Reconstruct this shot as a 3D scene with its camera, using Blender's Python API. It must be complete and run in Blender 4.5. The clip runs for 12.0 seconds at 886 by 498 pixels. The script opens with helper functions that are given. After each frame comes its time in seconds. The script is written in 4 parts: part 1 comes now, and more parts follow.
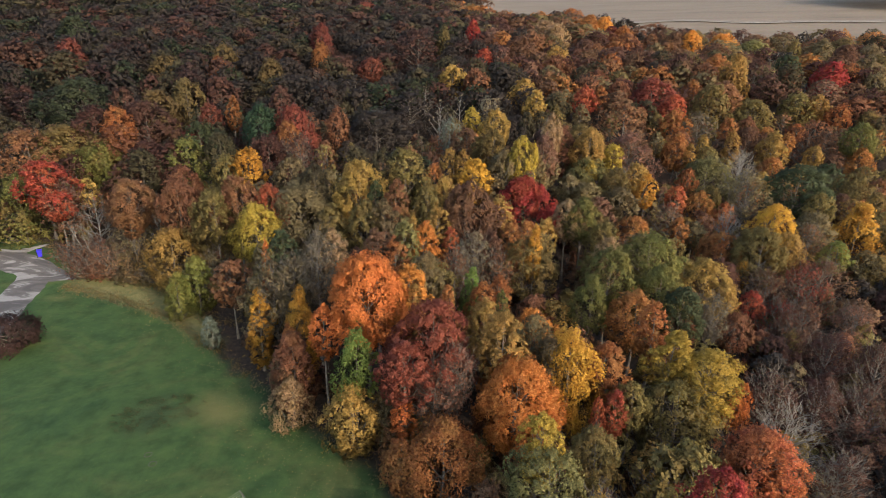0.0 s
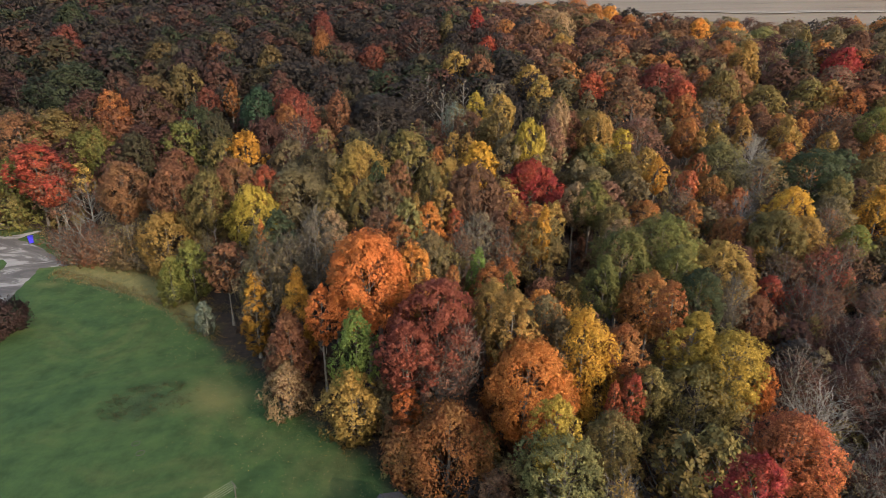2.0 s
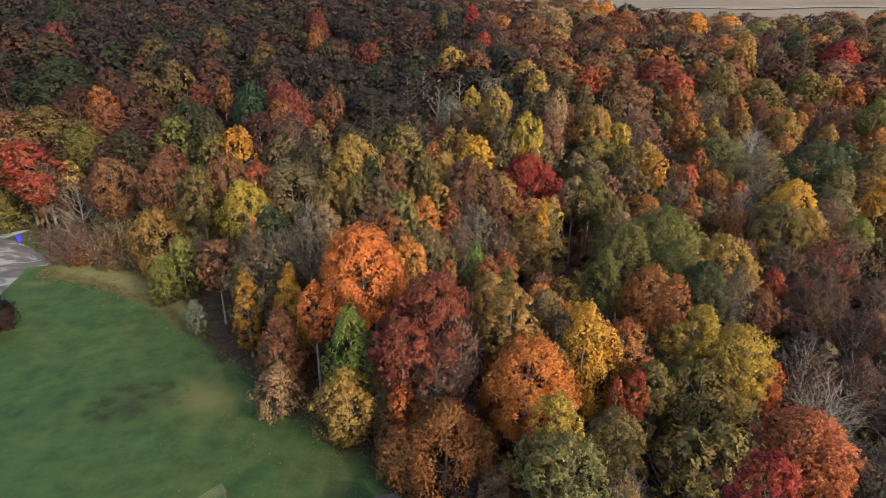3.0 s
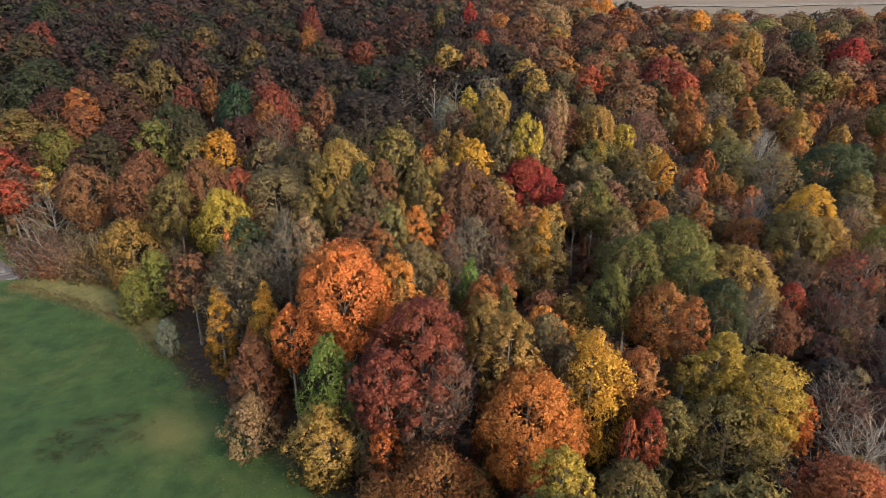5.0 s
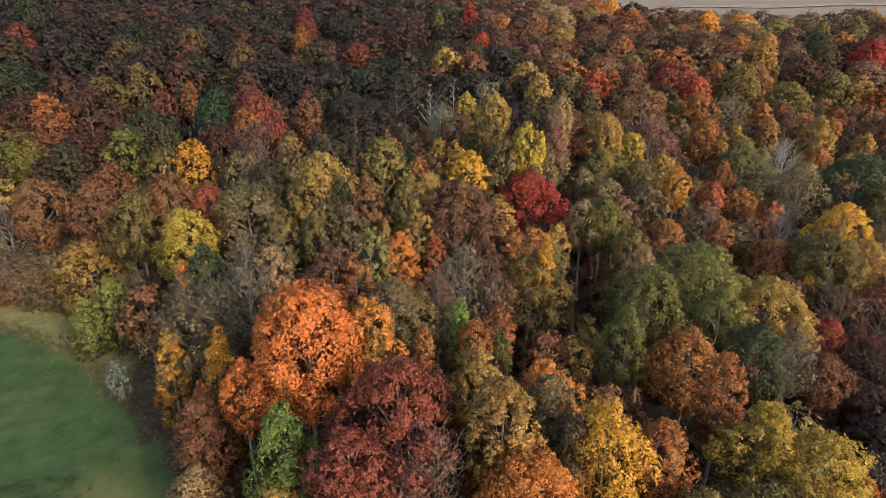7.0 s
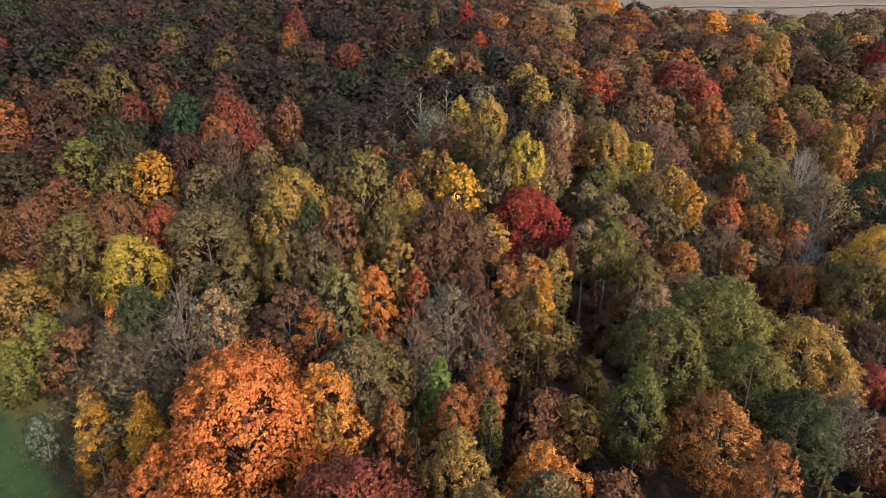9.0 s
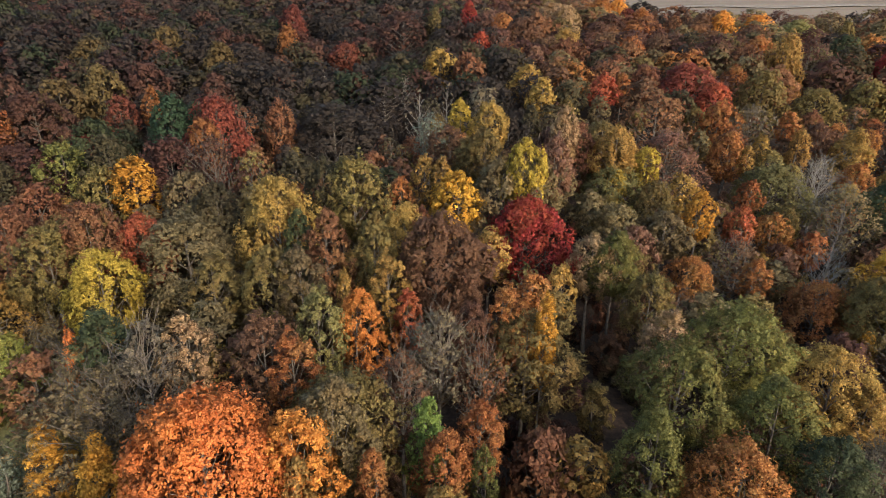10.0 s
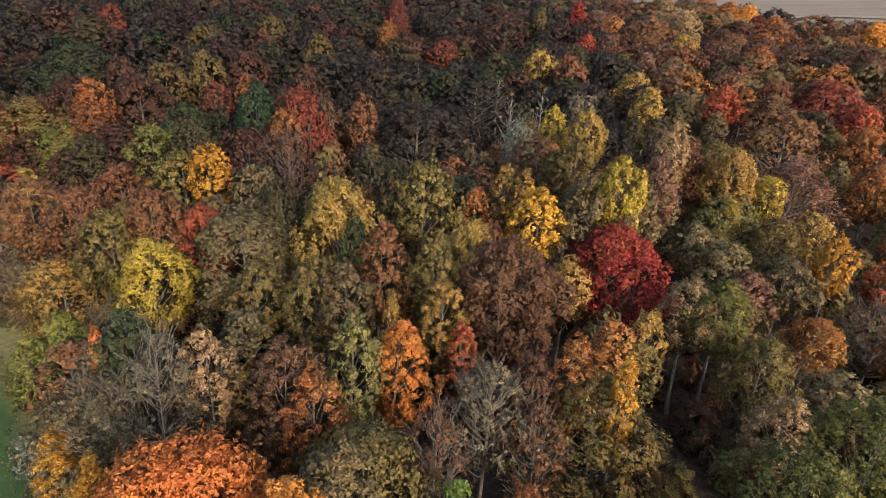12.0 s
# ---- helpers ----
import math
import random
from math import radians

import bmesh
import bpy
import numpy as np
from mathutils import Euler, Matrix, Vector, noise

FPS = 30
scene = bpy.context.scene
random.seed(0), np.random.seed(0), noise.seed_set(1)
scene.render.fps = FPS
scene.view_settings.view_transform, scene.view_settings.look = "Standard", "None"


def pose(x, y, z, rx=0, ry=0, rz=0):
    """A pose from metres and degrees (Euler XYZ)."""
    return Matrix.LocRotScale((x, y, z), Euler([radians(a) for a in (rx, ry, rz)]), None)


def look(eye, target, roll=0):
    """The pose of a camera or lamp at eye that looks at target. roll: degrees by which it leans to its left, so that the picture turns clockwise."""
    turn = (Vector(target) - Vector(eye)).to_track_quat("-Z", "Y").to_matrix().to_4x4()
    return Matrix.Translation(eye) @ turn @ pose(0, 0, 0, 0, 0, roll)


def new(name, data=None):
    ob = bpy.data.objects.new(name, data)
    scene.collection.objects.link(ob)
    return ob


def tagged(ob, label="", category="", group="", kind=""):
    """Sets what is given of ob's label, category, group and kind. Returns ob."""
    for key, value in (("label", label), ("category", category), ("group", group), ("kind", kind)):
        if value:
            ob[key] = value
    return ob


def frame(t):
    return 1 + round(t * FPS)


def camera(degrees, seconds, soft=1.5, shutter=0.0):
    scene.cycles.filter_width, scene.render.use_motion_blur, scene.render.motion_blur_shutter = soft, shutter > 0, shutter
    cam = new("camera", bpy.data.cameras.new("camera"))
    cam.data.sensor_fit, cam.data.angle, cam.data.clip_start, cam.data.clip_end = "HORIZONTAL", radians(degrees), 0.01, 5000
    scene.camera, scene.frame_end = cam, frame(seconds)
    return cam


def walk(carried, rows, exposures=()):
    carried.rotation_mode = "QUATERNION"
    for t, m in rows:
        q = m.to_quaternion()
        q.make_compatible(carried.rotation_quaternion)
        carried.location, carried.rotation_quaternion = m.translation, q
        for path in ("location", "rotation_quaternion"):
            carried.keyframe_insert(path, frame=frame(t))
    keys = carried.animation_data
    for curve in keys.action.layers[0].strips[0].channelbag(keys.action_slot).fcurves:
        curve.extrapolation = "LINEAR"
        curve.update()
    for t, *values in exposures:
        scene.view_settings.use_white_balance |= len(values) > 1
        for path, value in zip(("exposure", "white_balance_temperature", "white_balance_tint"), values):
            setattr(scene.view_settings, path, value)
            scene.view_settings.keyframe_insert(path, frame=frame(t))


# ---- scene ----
cam = camera(80.7, 12.0, soft=0.7)
PATH = [
    (0, (0.291, 1.845, 37.288), (0.27, 3.73, 36.619), 1.3),
    (0.5, (0.263, 2.619, 36.586), (0.239, 4.502, 35.912), 1.3),
    (1, (0.241, 3.223, 35.81), (0.208, 5.105, 35.134), 1.2),
    (1.5, (0.143, 3.683, 35.11), (0.111, 5.565, 34.432), 1.2),
    (2, (0.046, 4.127, 34.459), (0.017, 6.007, 33.779), 1.2),
    (2.5, (0.061, 4.638, 33.893), (0.039, 6.518, 33.212), 1.0),
    (3, (0.163, 5.319, 33.494), (0.144, 7.199, 32.811), 0.9),
    (3.2, (0.251, 5.657, 33.445), (0.231, 7.536, 32.76), 0.8),
    (4.8, (0.797, 9.992, 33.299), (0.779, 11.871, 32.614), 0.7),
    (5, (0.905, 10.652, 33.309), (0.887, 12.532, 32.626), 0.7),
    (5.5, (1.168, 12.526, 33.422), (1.147, 14.406, 32.74), 0.8),
    (6, (1.469, 14.501, 33.54), (1.441, 16.381, 32.858), 0.8),
    (6.5, (1.8, 16.53, 33.636), (1.773, 18.411, 32.955), 0.8),
    (7, (2.191, 18.57, 33.679), (2.164, 20.451, 33.001), 0.7),
    (7.2, (2.334, 19.37, 33.694), (2.309, 21.251, 33.016), 0.7),
    (9, (3.662, 26.983, 34.045), (3.637, 28.864, 33.367), 0.8),
    (9.5, (3.993, 29.064, 34.203), (3.969, 30.945, 33.525), 0.9),
    (10, (4.348, 31.151, 34.315), (4.312, 33.032, 33.635), 1.0),
    (10.5, (4.695, 33.066, 34.387), (4.627, 34.946, 33.708), 1.3),
    (11, (4.99, 34.817, 34.395), (4.881, 36.695, 33.716), 1.7),
    (11.5, (5.148, 36.405, 34.329), (4.939, 38.273, 33.648), 2.6),
    (12, (5.286, 37.865, 34.278), (4.933, 39.708, 33.588), 3.8),
]
walk(cam, [(t, look(eye, target, roll)) for t, eye, target, roll in PATH])

# ---- world, sun, exposure ----
SUN_ELEVATION, SUN_AZIMUTH = radians(25), radians(134)
world = bpy.data.worlds.new("sky")
world.use_nodes = True
scene.world = world
sky = world.node_tree.nodes.new("ShaderNodeTexSky")
sky.sky_type, sky.sun_disc = "NISHITA", False
sky.sun_elevation, sky.sun_rotation = SUN_ELEVATION, SUN_AZIMUTH
sky.air_density, sky.dust_density = 1.2, 2.0
world.node_tree.nodes["Background"].inputs["Strength"].default_value = 0.56
world.node_tree.links.new(sky.outputs["Color"], world.node_tree.nodes["Background"].inputs["Color"])
sun_data = bpy.data.lights.new("sun", "SUN")
sun_data.energy, sun_data.angle, sun_data.color = 4.3, radians(0.8), (1.0, 0.87, 0.72)
sun = new("sun", sun_data)
sun_way = Vector((math.sin(SUN_AZIMUTH) * math.cos(SUN_ELEVATION), math.cos(SUN_AZIMUTH) * math.cos(SUN_ELEVATION), math.sin(SUN_ELEVATION)))
sun.matrix_basis = look(sun_way * 300, (0, 0, 0))

scene.view_settings.exposure = -0.34


# ---- materials ----
def material(name):
    mat = bpy.data.materials.new(name)
    mat.use_nodes = True
    return mat, mat.node_tree.nodes, mat.node_tree.links, mat.node_tree.nodes["Principled BSDF"]


def ramp(nodes, stops):
    node = nodes.new("ShaderNodeValToRGB")
    while len(node.color_ramp.elements) < len(stops):
        node.color_ramp.elements.new(0.5)
    for element, (at, colour) in zip(node.color_ramp.elements, stops):
        element.position, element.color = at, (*colour, 1)
    return node


def noise_node(nodes, links, scale, detail=4, rough=0.6, vector=None, distortion=0.0):
    node = nodes.new("ShaderNodeTexNoise")
    node.inputs["Scale"].default_value, node.inputs["Detail"].default_value = scale, detail
    node.inputs["Roughness"].default_value, node.inputs["Distortion"].default_value = rough, distortion
    if vector:
        links.new(vector, node.inputs["Vector"])
    return node


def mix_node(nodes, links, factor, a, b, kind="MIX"):
    node = nodes.new("ShaderNodeMix")
    node.data_type, node.blend_type = "RGBA", kind
    for socket, value in ((node.inputs[0], factor), (node.inputs[6], a), (node.inputs[7], b)):
        if isinstance(value, bpy.types.NodeSocket):
            links.new(value, socket)
        elif isinstance(value, (int, float)):
            socket.default_value = value
        else:
            socket.default_value = (*value, 1)
    return node.outputs[2]


def math_node(nodes, links, operation, a, b=0.0, clamp=False):
    node = nodes.new("ShaderNodeMath")
    node.operation, node.use_clamp = operation, clamp
    for socket, value in zip(node.inputs, (a, b)):
        if isinstance(value, bpy.types.NodeSocket):
            links.new(value, socket)
        else:
            socket.default_value = value
    return node.outputs[0]


def bump(nodes, links, height, strength, distance, bsdf):
    node = nodes.new("ShaderNodeBump")
    node.inputs["Strength"].default_value, node.inputs["Distance"].default_value = strength, distance
    links.new(height, node.inputs["Height"])
    links.new(node.outputs["Normal"], bsdf.inputs["Normal"])


def foliage(name, dark, mid, light, patch, patchy=0.35, grain=9.5, rough=1.0):
    """Leaves: each leaf takes its own colour between dark and light; parts of a crown have turned to the patch colour."""
    mat, nodes, links, bsdf = material(name)
    geo, info = nodes.new("ShaderNodeNewGeometry"), nodes.new("ShaderNodeObjectInfo")
    tone = nodes.new("ShaderNodeAttribute")
    tone.attribute_name = "tone"
    leaf = ramp(nodes, ((0.0, dark), (0.5, mid), (1.0, light)))
    blot = noise_node(nodes, links, 0.42, 2, 0.5, geo.outputs["Position"])
    step = ramp(nodes, ((0.5, (0, 0, 0)), (0.62, (1, 1, 1))))
    links.new(blot.outputs["Fac"], step.inputs["Fac"])
    cell = nodes.new("ShaderNodeTexVoronoi")
    cell.inputs["Scale"].default_value = grain
    links.new(geo.outputs["Position"], cell.inputs["Vector"])
    grey = nodes.new("ShaderNodeSeparateColor")
    links.new(cell.outputs["Color"], grey.inputs["Color"])
    links.new(grey.outputs[1], leaf.inputs["Fac"])
    turned = mix_node(nodes, links, math_node(nodes, links, "MULTIPLY", step.outputs["Color"], patchy), leaf.outputs["Color"], patch)
    tree = math_node(nodes, links, "FRACT", math_node(nodes, links, "ADD", info.outputs["Random"], tone.outputs["Fac"]))
    shift = nodes.new("ShaderNodeHueSaturation")
    links.new(math_node(nodes, links, "ADD", math_node(nodes, links, "MULTIPLY", tree, 0.016), 0.492), shift.inputs["Hue"])
    links.new(math_node(nodes, links, "ADD", math_node(nodes, links, "MULTIPLY", tree, 0.24), 0.88), shift.inputs["Value"])
    links.new(mix_node(nodes, links, 1.0, turned, math_node(nodes, links, "ADD", math_node(nodes, links, "MULTIPLY", grey.outputs[0], 0.7 * rough), 1 - 0.35 * rough), "MULTIPLY"), shift.inputs["Color"])
    tilt = nodes.new("ShaderNodeVectorMath")
    tilt.operation = "MULTIPLY_ADD"
    links.new(cell.outputs["Color"], tilt.inputs[0])
    tilt.inputs[1].default_value, tilt.inputs[2].default_value = (0.6 * rough,) * 3, (-0.3 * rough,) * 3
    lean = nodes.new("ShaderNodeVectorMath")
    lean.operation = "ADD"
    puff, swing = nodes.new("ShaderNodeAttribute"), nodes.new("ShaderNodeVectorTransform")
    puff.attribute_name = "puff"
    swing.vector_type, swing.convert_from, swing.convert_to = "NORMAL", "OBJECT", "WORLD"
    links.new(puff.outputs["Vector"], swing.inputs[0])
    links.new(swing.outputs[0], lean.inputs[0])
    links.new(tilt.outputs[0], lean.inputs[1])
    unit = nodes.new("ShaderNodeVectorMath")
    unit.operation = "NORMALIZE"
    links.new(lean.outputs[0], unit.inputs[0])
    links.new(unit.outputs[0], bsdf.inputs["Normal"])
    links.new(shift.outputs["Color"], bsdf.inputs["Base Color"])
    bsdf.inputs["Roughness"].default_value = 0.7
    bsdf.inputs["Specular IOR Level"].default_value = 0.12
    clear, blend = nodes.new("ShaderNodeBsdfTranslucent"), nodes.new("ShaderNodeMixShader")
    links.new(shift.outputs["Color"], clear.inputs["Color"])
    blend.inputs[0].default_value = 0.36 + 0.16 * (1 - rough)
    links.new(bsdf.outputs[0], blend.inputs[1])
    links.new(clear.outputs[0], blend.inputs[2])
    # the spray breaks up into single leaves
    gaps, holes = nodes.new("ShaderNodeMixShader"), nodes.new("ShaderNodeBsdfTransparent")
    links.new(math_node(nodes, links, "GREATER_THAN", cell.outputs["Distance"], 0.56 + 0.2 * (1 - rough)), gaps.inputs[0])
    links.new(blend.outputs[0], gaps.inputs[1])
    links.new(holes.outputs[0], gaps.inputs[2])
    links.new(gaps.outputs[0], nodes["Material Output"].inputs["Surface"])
    return mat


PALETTES = {
    "or": ((0.42, 0.118, 0.032), (0.61, 0.188, 0.052), (0.77, 0.275, 0.085), (0.57, 0.21, 0.05)),
    "oy": ((0.375, 0.133, 0.032), (0.563, 0.223, 0.05), (0.73, 0.329, 0.08), (0.521, 0.159, 0.039)),
    # fa to fg: darker leaf tones that paint in the far hill's cloud shade
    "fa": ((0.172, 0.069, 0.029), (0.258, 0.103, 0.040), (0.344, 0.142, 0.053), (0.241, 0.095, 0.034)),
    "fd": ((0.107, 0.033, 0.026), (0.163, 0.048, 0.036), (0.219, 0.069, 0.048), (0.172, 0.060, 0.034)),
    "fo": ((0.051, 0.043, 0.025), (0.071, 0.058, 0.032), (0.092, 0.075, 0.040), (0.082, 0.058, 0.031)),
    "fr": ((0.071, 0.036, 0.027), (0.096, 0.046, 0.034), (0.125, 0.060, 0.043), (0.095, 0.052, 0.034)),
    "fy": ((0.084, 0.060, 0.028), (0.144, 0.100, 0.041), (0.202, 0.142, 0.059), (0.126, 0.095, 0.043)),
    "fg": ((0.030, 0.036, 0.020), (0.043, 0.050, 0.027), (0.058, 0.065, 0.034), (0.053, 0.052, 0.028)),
    "te": ((0.026, 0.046, 0.025), (0.040, 0.066, 0.035), (0.058, 0.088, 0.046), (0.045, 0.068, 0.042)),
    "gb": ((0.105, 0.150, 0.036), (0.165, 0.225, 0.052), (0.235, 0.300, 0.080), (0.215, 0.255, 0.060)),
    "do": ((0.19, 0.066, 0.03), (0.332, 0.121, 0.041), (0.474, 0.206, 0.068), (0.356, 0.217, 0.076)),
    "rd": ((0.183, 0.03, 0.027), (0.321, 0.052, 0.038), (0.441, 0.095, 0.059), (0.385, 0.139, 0.044)),
    "rr": ((0.221, 0.061, 0.033), (0.386, 0.11, 0.05), (0.541, 0.171, 0.072), (0.442, 0.066, 0.055)),
    "cr": ((0.121, 0.034, 0.024), (0.21, 0.055, 0.039), (0.315, 0.087, 0.055), (0.252, 0.063, 0.042)),
    "yl": ((0.279, 0.189, 0.032), (0.432, 0.297, 0.049), (0.567, 0.396, 0.077), (0.333, 0.252, 0.054)),
    "gd": ((0.332, 0.158, 0.027), (0.531, 0.259, 0.039), (0.687, 0.372, 0.065), (0.553, 0.362, 0.065)),
    "yo": ((0.199, 0.128, 0.042), (0.347, 0.205, 0.058), (0.533, 0.304, 0.089), (0.266, 0.188, 0.054)),
    "ol": ((0.105, 0.081, 0.031), (0.173, 0.131, 0.046), (0.263, 0.188, 0.066), (0.242, 0.142, 0.051)),
    "gn": ((0.077, 0.081, 0.025), (0.138, 0.136, 0.041), (0.230, 0.208, 0.062), (0.245, 0.173, 0.045)),
    "dg": ((0.038, 0.048, 0.024), (0.063, 0.074, 0.036), (0.098, 0.105, 0.048), (0.092, 0.100, 0.037)),
    "lg": ((0.115, 0.122, 0.032), (0.195, 0.200, 0.048), (0.300, 0.280, 0.078), (0.34, 0.27, 0.07)),
    "pg": ((0.108, 0.099, 0.040), (0.184, 0.163, 0.063), (0.281, 0.238, 0.093), (0.249, 0.194, 0.065)),
    "pw": ((0.110, 0.125, 0.090), (0.170, 0.190, 0.140), (0.245, 0.265, 0.200), (0.17, 0.19, 0.13)),
    "go": ((0.109, 0.085, 0.046), (0.172, 0.131, 0.065), (0.252, 0.184, 0.091), (0.217, 0.136, 0.055)),
    "br": ((0.083, 0.045, 0.030), (0.147, 0.076, 0.045), (0.216, 0.115, 0.065), (0.196, 0.110, 0.050)),
    # dk: near-black leaf tone, painted in for cloud shade on the far left
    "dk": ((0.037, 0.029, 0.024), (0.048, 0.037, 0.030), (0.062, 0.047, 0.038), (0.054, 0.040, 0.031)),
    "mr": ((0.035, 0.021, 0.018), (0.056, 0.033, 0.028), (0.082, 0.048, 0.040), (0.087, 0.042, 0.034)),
    "rb": ((0.122, 0.054, 0.031), (0.205, 0.090, 0.048), (0.300, 0.138, 0.068), (0.245, 0.135, 0.055)),
    "pk": ((0.139, 0.071, 0.052), (0.214, 0.109, 0.074), (0.308, 0.162, 0.104), (0.261, 0.123, 0.057)),
    "tn": ((0.205, 0.125, 0.072), (0.328, 0.198, 0.105), (0.451, 0.293, 0.157), (0.369, 0.24, 0.092)),
    "gy": ((0.105, 0.085, 0.056), (0.155, 0.124, 0.082), (0.210, 0.170, 0.111), (0.240, 0.155, 0.076)),
}
LEAVES = {code: foliage("leaves_" + code, *colours) for code, colours in PALETTES.items()}
SPRAYS = {code: foliage("leaf_sprays_" + code, *colours, grain=5.0, rough=0.8) for code, colours in PALETTES.items()}
TUFTS = {code: foliage("leaf_tufts_" + code, *colours, grain=3.4, rough=0.3) for code, colours in PALETTES.items()}


def bark(name, dark, light):
    mat, nodes, links, bsdf = material(name)
    geo = nodes.new("ShaderNodeNewGeometry")
    grain = noise_node(nodes, links, 3.0, 5, 0.7, geo.outputs["Position"])
    tint = ramp(nodes, ((0.35, dark), (0.65, light)))
    links.new(grain.outputs["Fac"], tint.inputs["Fac"])
    links.new(tint.outputs["Color"], bsdf.inputs["Base Color"])
    bsdf.inputs["Roughness"].default_value = 0.85
    bump(nodes, links, grain.outputs["Fac"], 0.6, 0.03, bsdf)
    return mat


BARK = bark("grey_brown_bark", (0.07, 0.055, 0.042), (0.17, 0.14, 0.11))
PALE_BARK = bark("pale_grey_bark", (0.10, 0.09, 0.075), (0.24, 0.21, 0.18))


def plain(name, colour, rough, metal=0.0, scale=6.0, vary=0.25, relief=0.0):
    mat, nodes, links, bsdf = material(name)
    geo = nodes.new("ShaderNodeNewGeometry")
    spots = noise_node(nodes, links, scale, 5, 0.65, geo.outputs["Position"])
    low, high = [c * (1 - vary) for c in colour], [min(1, c * (1 + vary)) for c in colour]
    tint = ramp(nodes, ((0.3, low), (0.7, high)))
    links.new(spots.outputs["Fac"], tint.inputs["Fac"])
    links.new(tint.outputs["Color"], bsdf.inputs["Base Color"])
    bsdf.inputs["Roughness"].default_value, bsdf.inputs["Metallic"].default_value = rough, metal
    if relief:
        bump(nodes, links, spots.outputs["Fac"], 0.7, relief, bsdf)
    return mat


def make_ground():
    """Leaf litter under the trees, mown lawn, rough grass along the track and stubble on the hill, told apart by soft masks."""
    mat, nodes, links, bsdf = material("ground")
    geo = nodes.new("ShaderNodeNewGeometry")
    place = geo.outputs["Position"]

    def mask(name):
        node = nodes.new("ShaderNodeAttribute")
        node.attribute_name = name
        return node.outputs["Fac"]

    fine, broad = noise_node(nodes, links, 2.2, 6, 0.7, place), noise_node(nodes, links, 0.075, 6, 0.68, place, 1.2)
    middle = noise_node(nodes, links, 0.45, 5, 0.65, place)
    # litter set extra dark, so shade along the wood's foot is in its colour
    litter = ramp(nodes, ((0.3, (0.024, 0.018, 0.014)), (0.5, (0.048, 0.032, 0.022)), (0.72, (0.10, 0.062, 0.036))))
    links.new(fine.outputs["Fac"], litter.inputs["Fac"])
    lawn_a = ramp(nodes, ((0.34, (0.028, 0.055, 0.018)), (0.5, (0.039, 0.068, 0.020)), (0.66, (0.063, 0.077, 0.025))))
    links.new(broad.outputs["Fac"], lawn_a.inputs["Fac"])
    lawn_b = ramp(nodes, ((0.33, (0.42, 0.46, 0.4)), (0.5, (0.9, 0.9, 0.9)), (0.68, (1.45, 1.35, 1.2))))
    links.new(middle.outputs["Fac"], lawn_b.inputs["Fac"])
    lawn = mix_node(nodes, links, 0.55, lawn_a.outputs["Color"], lawn_b.outputs["Color"], "MULTIPLY")
    lawn = mix_node(nodes, links, math_node(nodes, links, "MULTIPLY", mask("worn"), 0.75), lawn, (0.125, 0.115, 0.040))
    lawn = mix_node(nodes, links, math_node(nodes, links, "MULTIPLY", mask("weedy"), math_node(nodes, links, "MULTIPLY", fine.outputs["Fac"], 0.9)), lawn, (0.036, 0.046, 0.020))
    rough = ramp(nodes, ((0.35, (0.090, 0.090, 0.034)), (0.55, (0.145, 0.128, 0.048)), (0.7, (0.21, 0.165, 0.075))))
    links.new(noise_node(nodes, links, 0.9, 5, 0.7, place).outputs["Fac"], rough.inputs["Fac"])
    stretch = nodes.new("ShaderNodeMapping")
    stretch.inputs["Scale"].default_value = (0.012, 0.055, 0.05)
    stretch.inputs["Rotation"].default_value = (0, 0, 0.2)
    links.new(place, stretch.inputs["Vector"])
    rows = noise_node(nodes, links, 1.0, 6, 0.65, stretch.outputs["Vector"], 0.4)
    stubble = ramp(nodes, ((0.25, (0.104, 0.078, 0.054)), (0.42, (0.145, 0.109, 0.076)), (0.7, (0.178, 0.136, 0.096))))
    links.new(rows.outputs["Fac"], stubble.inputs["Fac"])
    stubble_fine = mix_node(nodes, links, 0.4, stubble.outputs["Color"], noise_node(nodes, links, 0.5, 5, 0.7, place).outputs["Color"], "SOFT_LIGHT")
    colour = mix_node(nodes, links, mask("lawn"), litter.outputs["Color"], lawn)
    colour = mix_node(nodes, links, mask("track"), colour, rough.outputs["Color"])
    colour = mix_node(nodes, links, mask("field"), colour, stubble_fine)
    links.new(colour, bsdf.inputs["Base Color"])
    bsdf.inputs["Roughness"].default_value = 0.9
    bsdf.inputs["Specular IOR Level"].default_value = 0.15
    bump(nodes, links, fine.outputs["Fac"], 0.8, 0.12, bsdf)
    return mat


GROUND = make_ground()


# ---- the ground ----
def ground_z(x, y):
    """Level beside the wood; from there the hill rises away, a little more to both sides."""
    rise = y - 80 if y > 320 else 8 * math.log1p(math.exp((y - 80) / 8))
    side = min(max((y - 110) / 90, 0), 1)
    top = max(0.0, rise - 800) * 0.8
    steeper = 0.038 * min(8 * math.log1p(math.exp(min(y - 70, 400) / 8)), 330)
    return 0.17 * (rise - top) + steeper + side * (0.05 * max(min(x, 600) - 50, 0) + 0.03 * max(-max(x, -600) - 30, 0))


def along(points, v):
    """A broken line through points (v, value)."""
    return float(np.interp(v, [p[0] for p in points], [p[1] for p in points]))


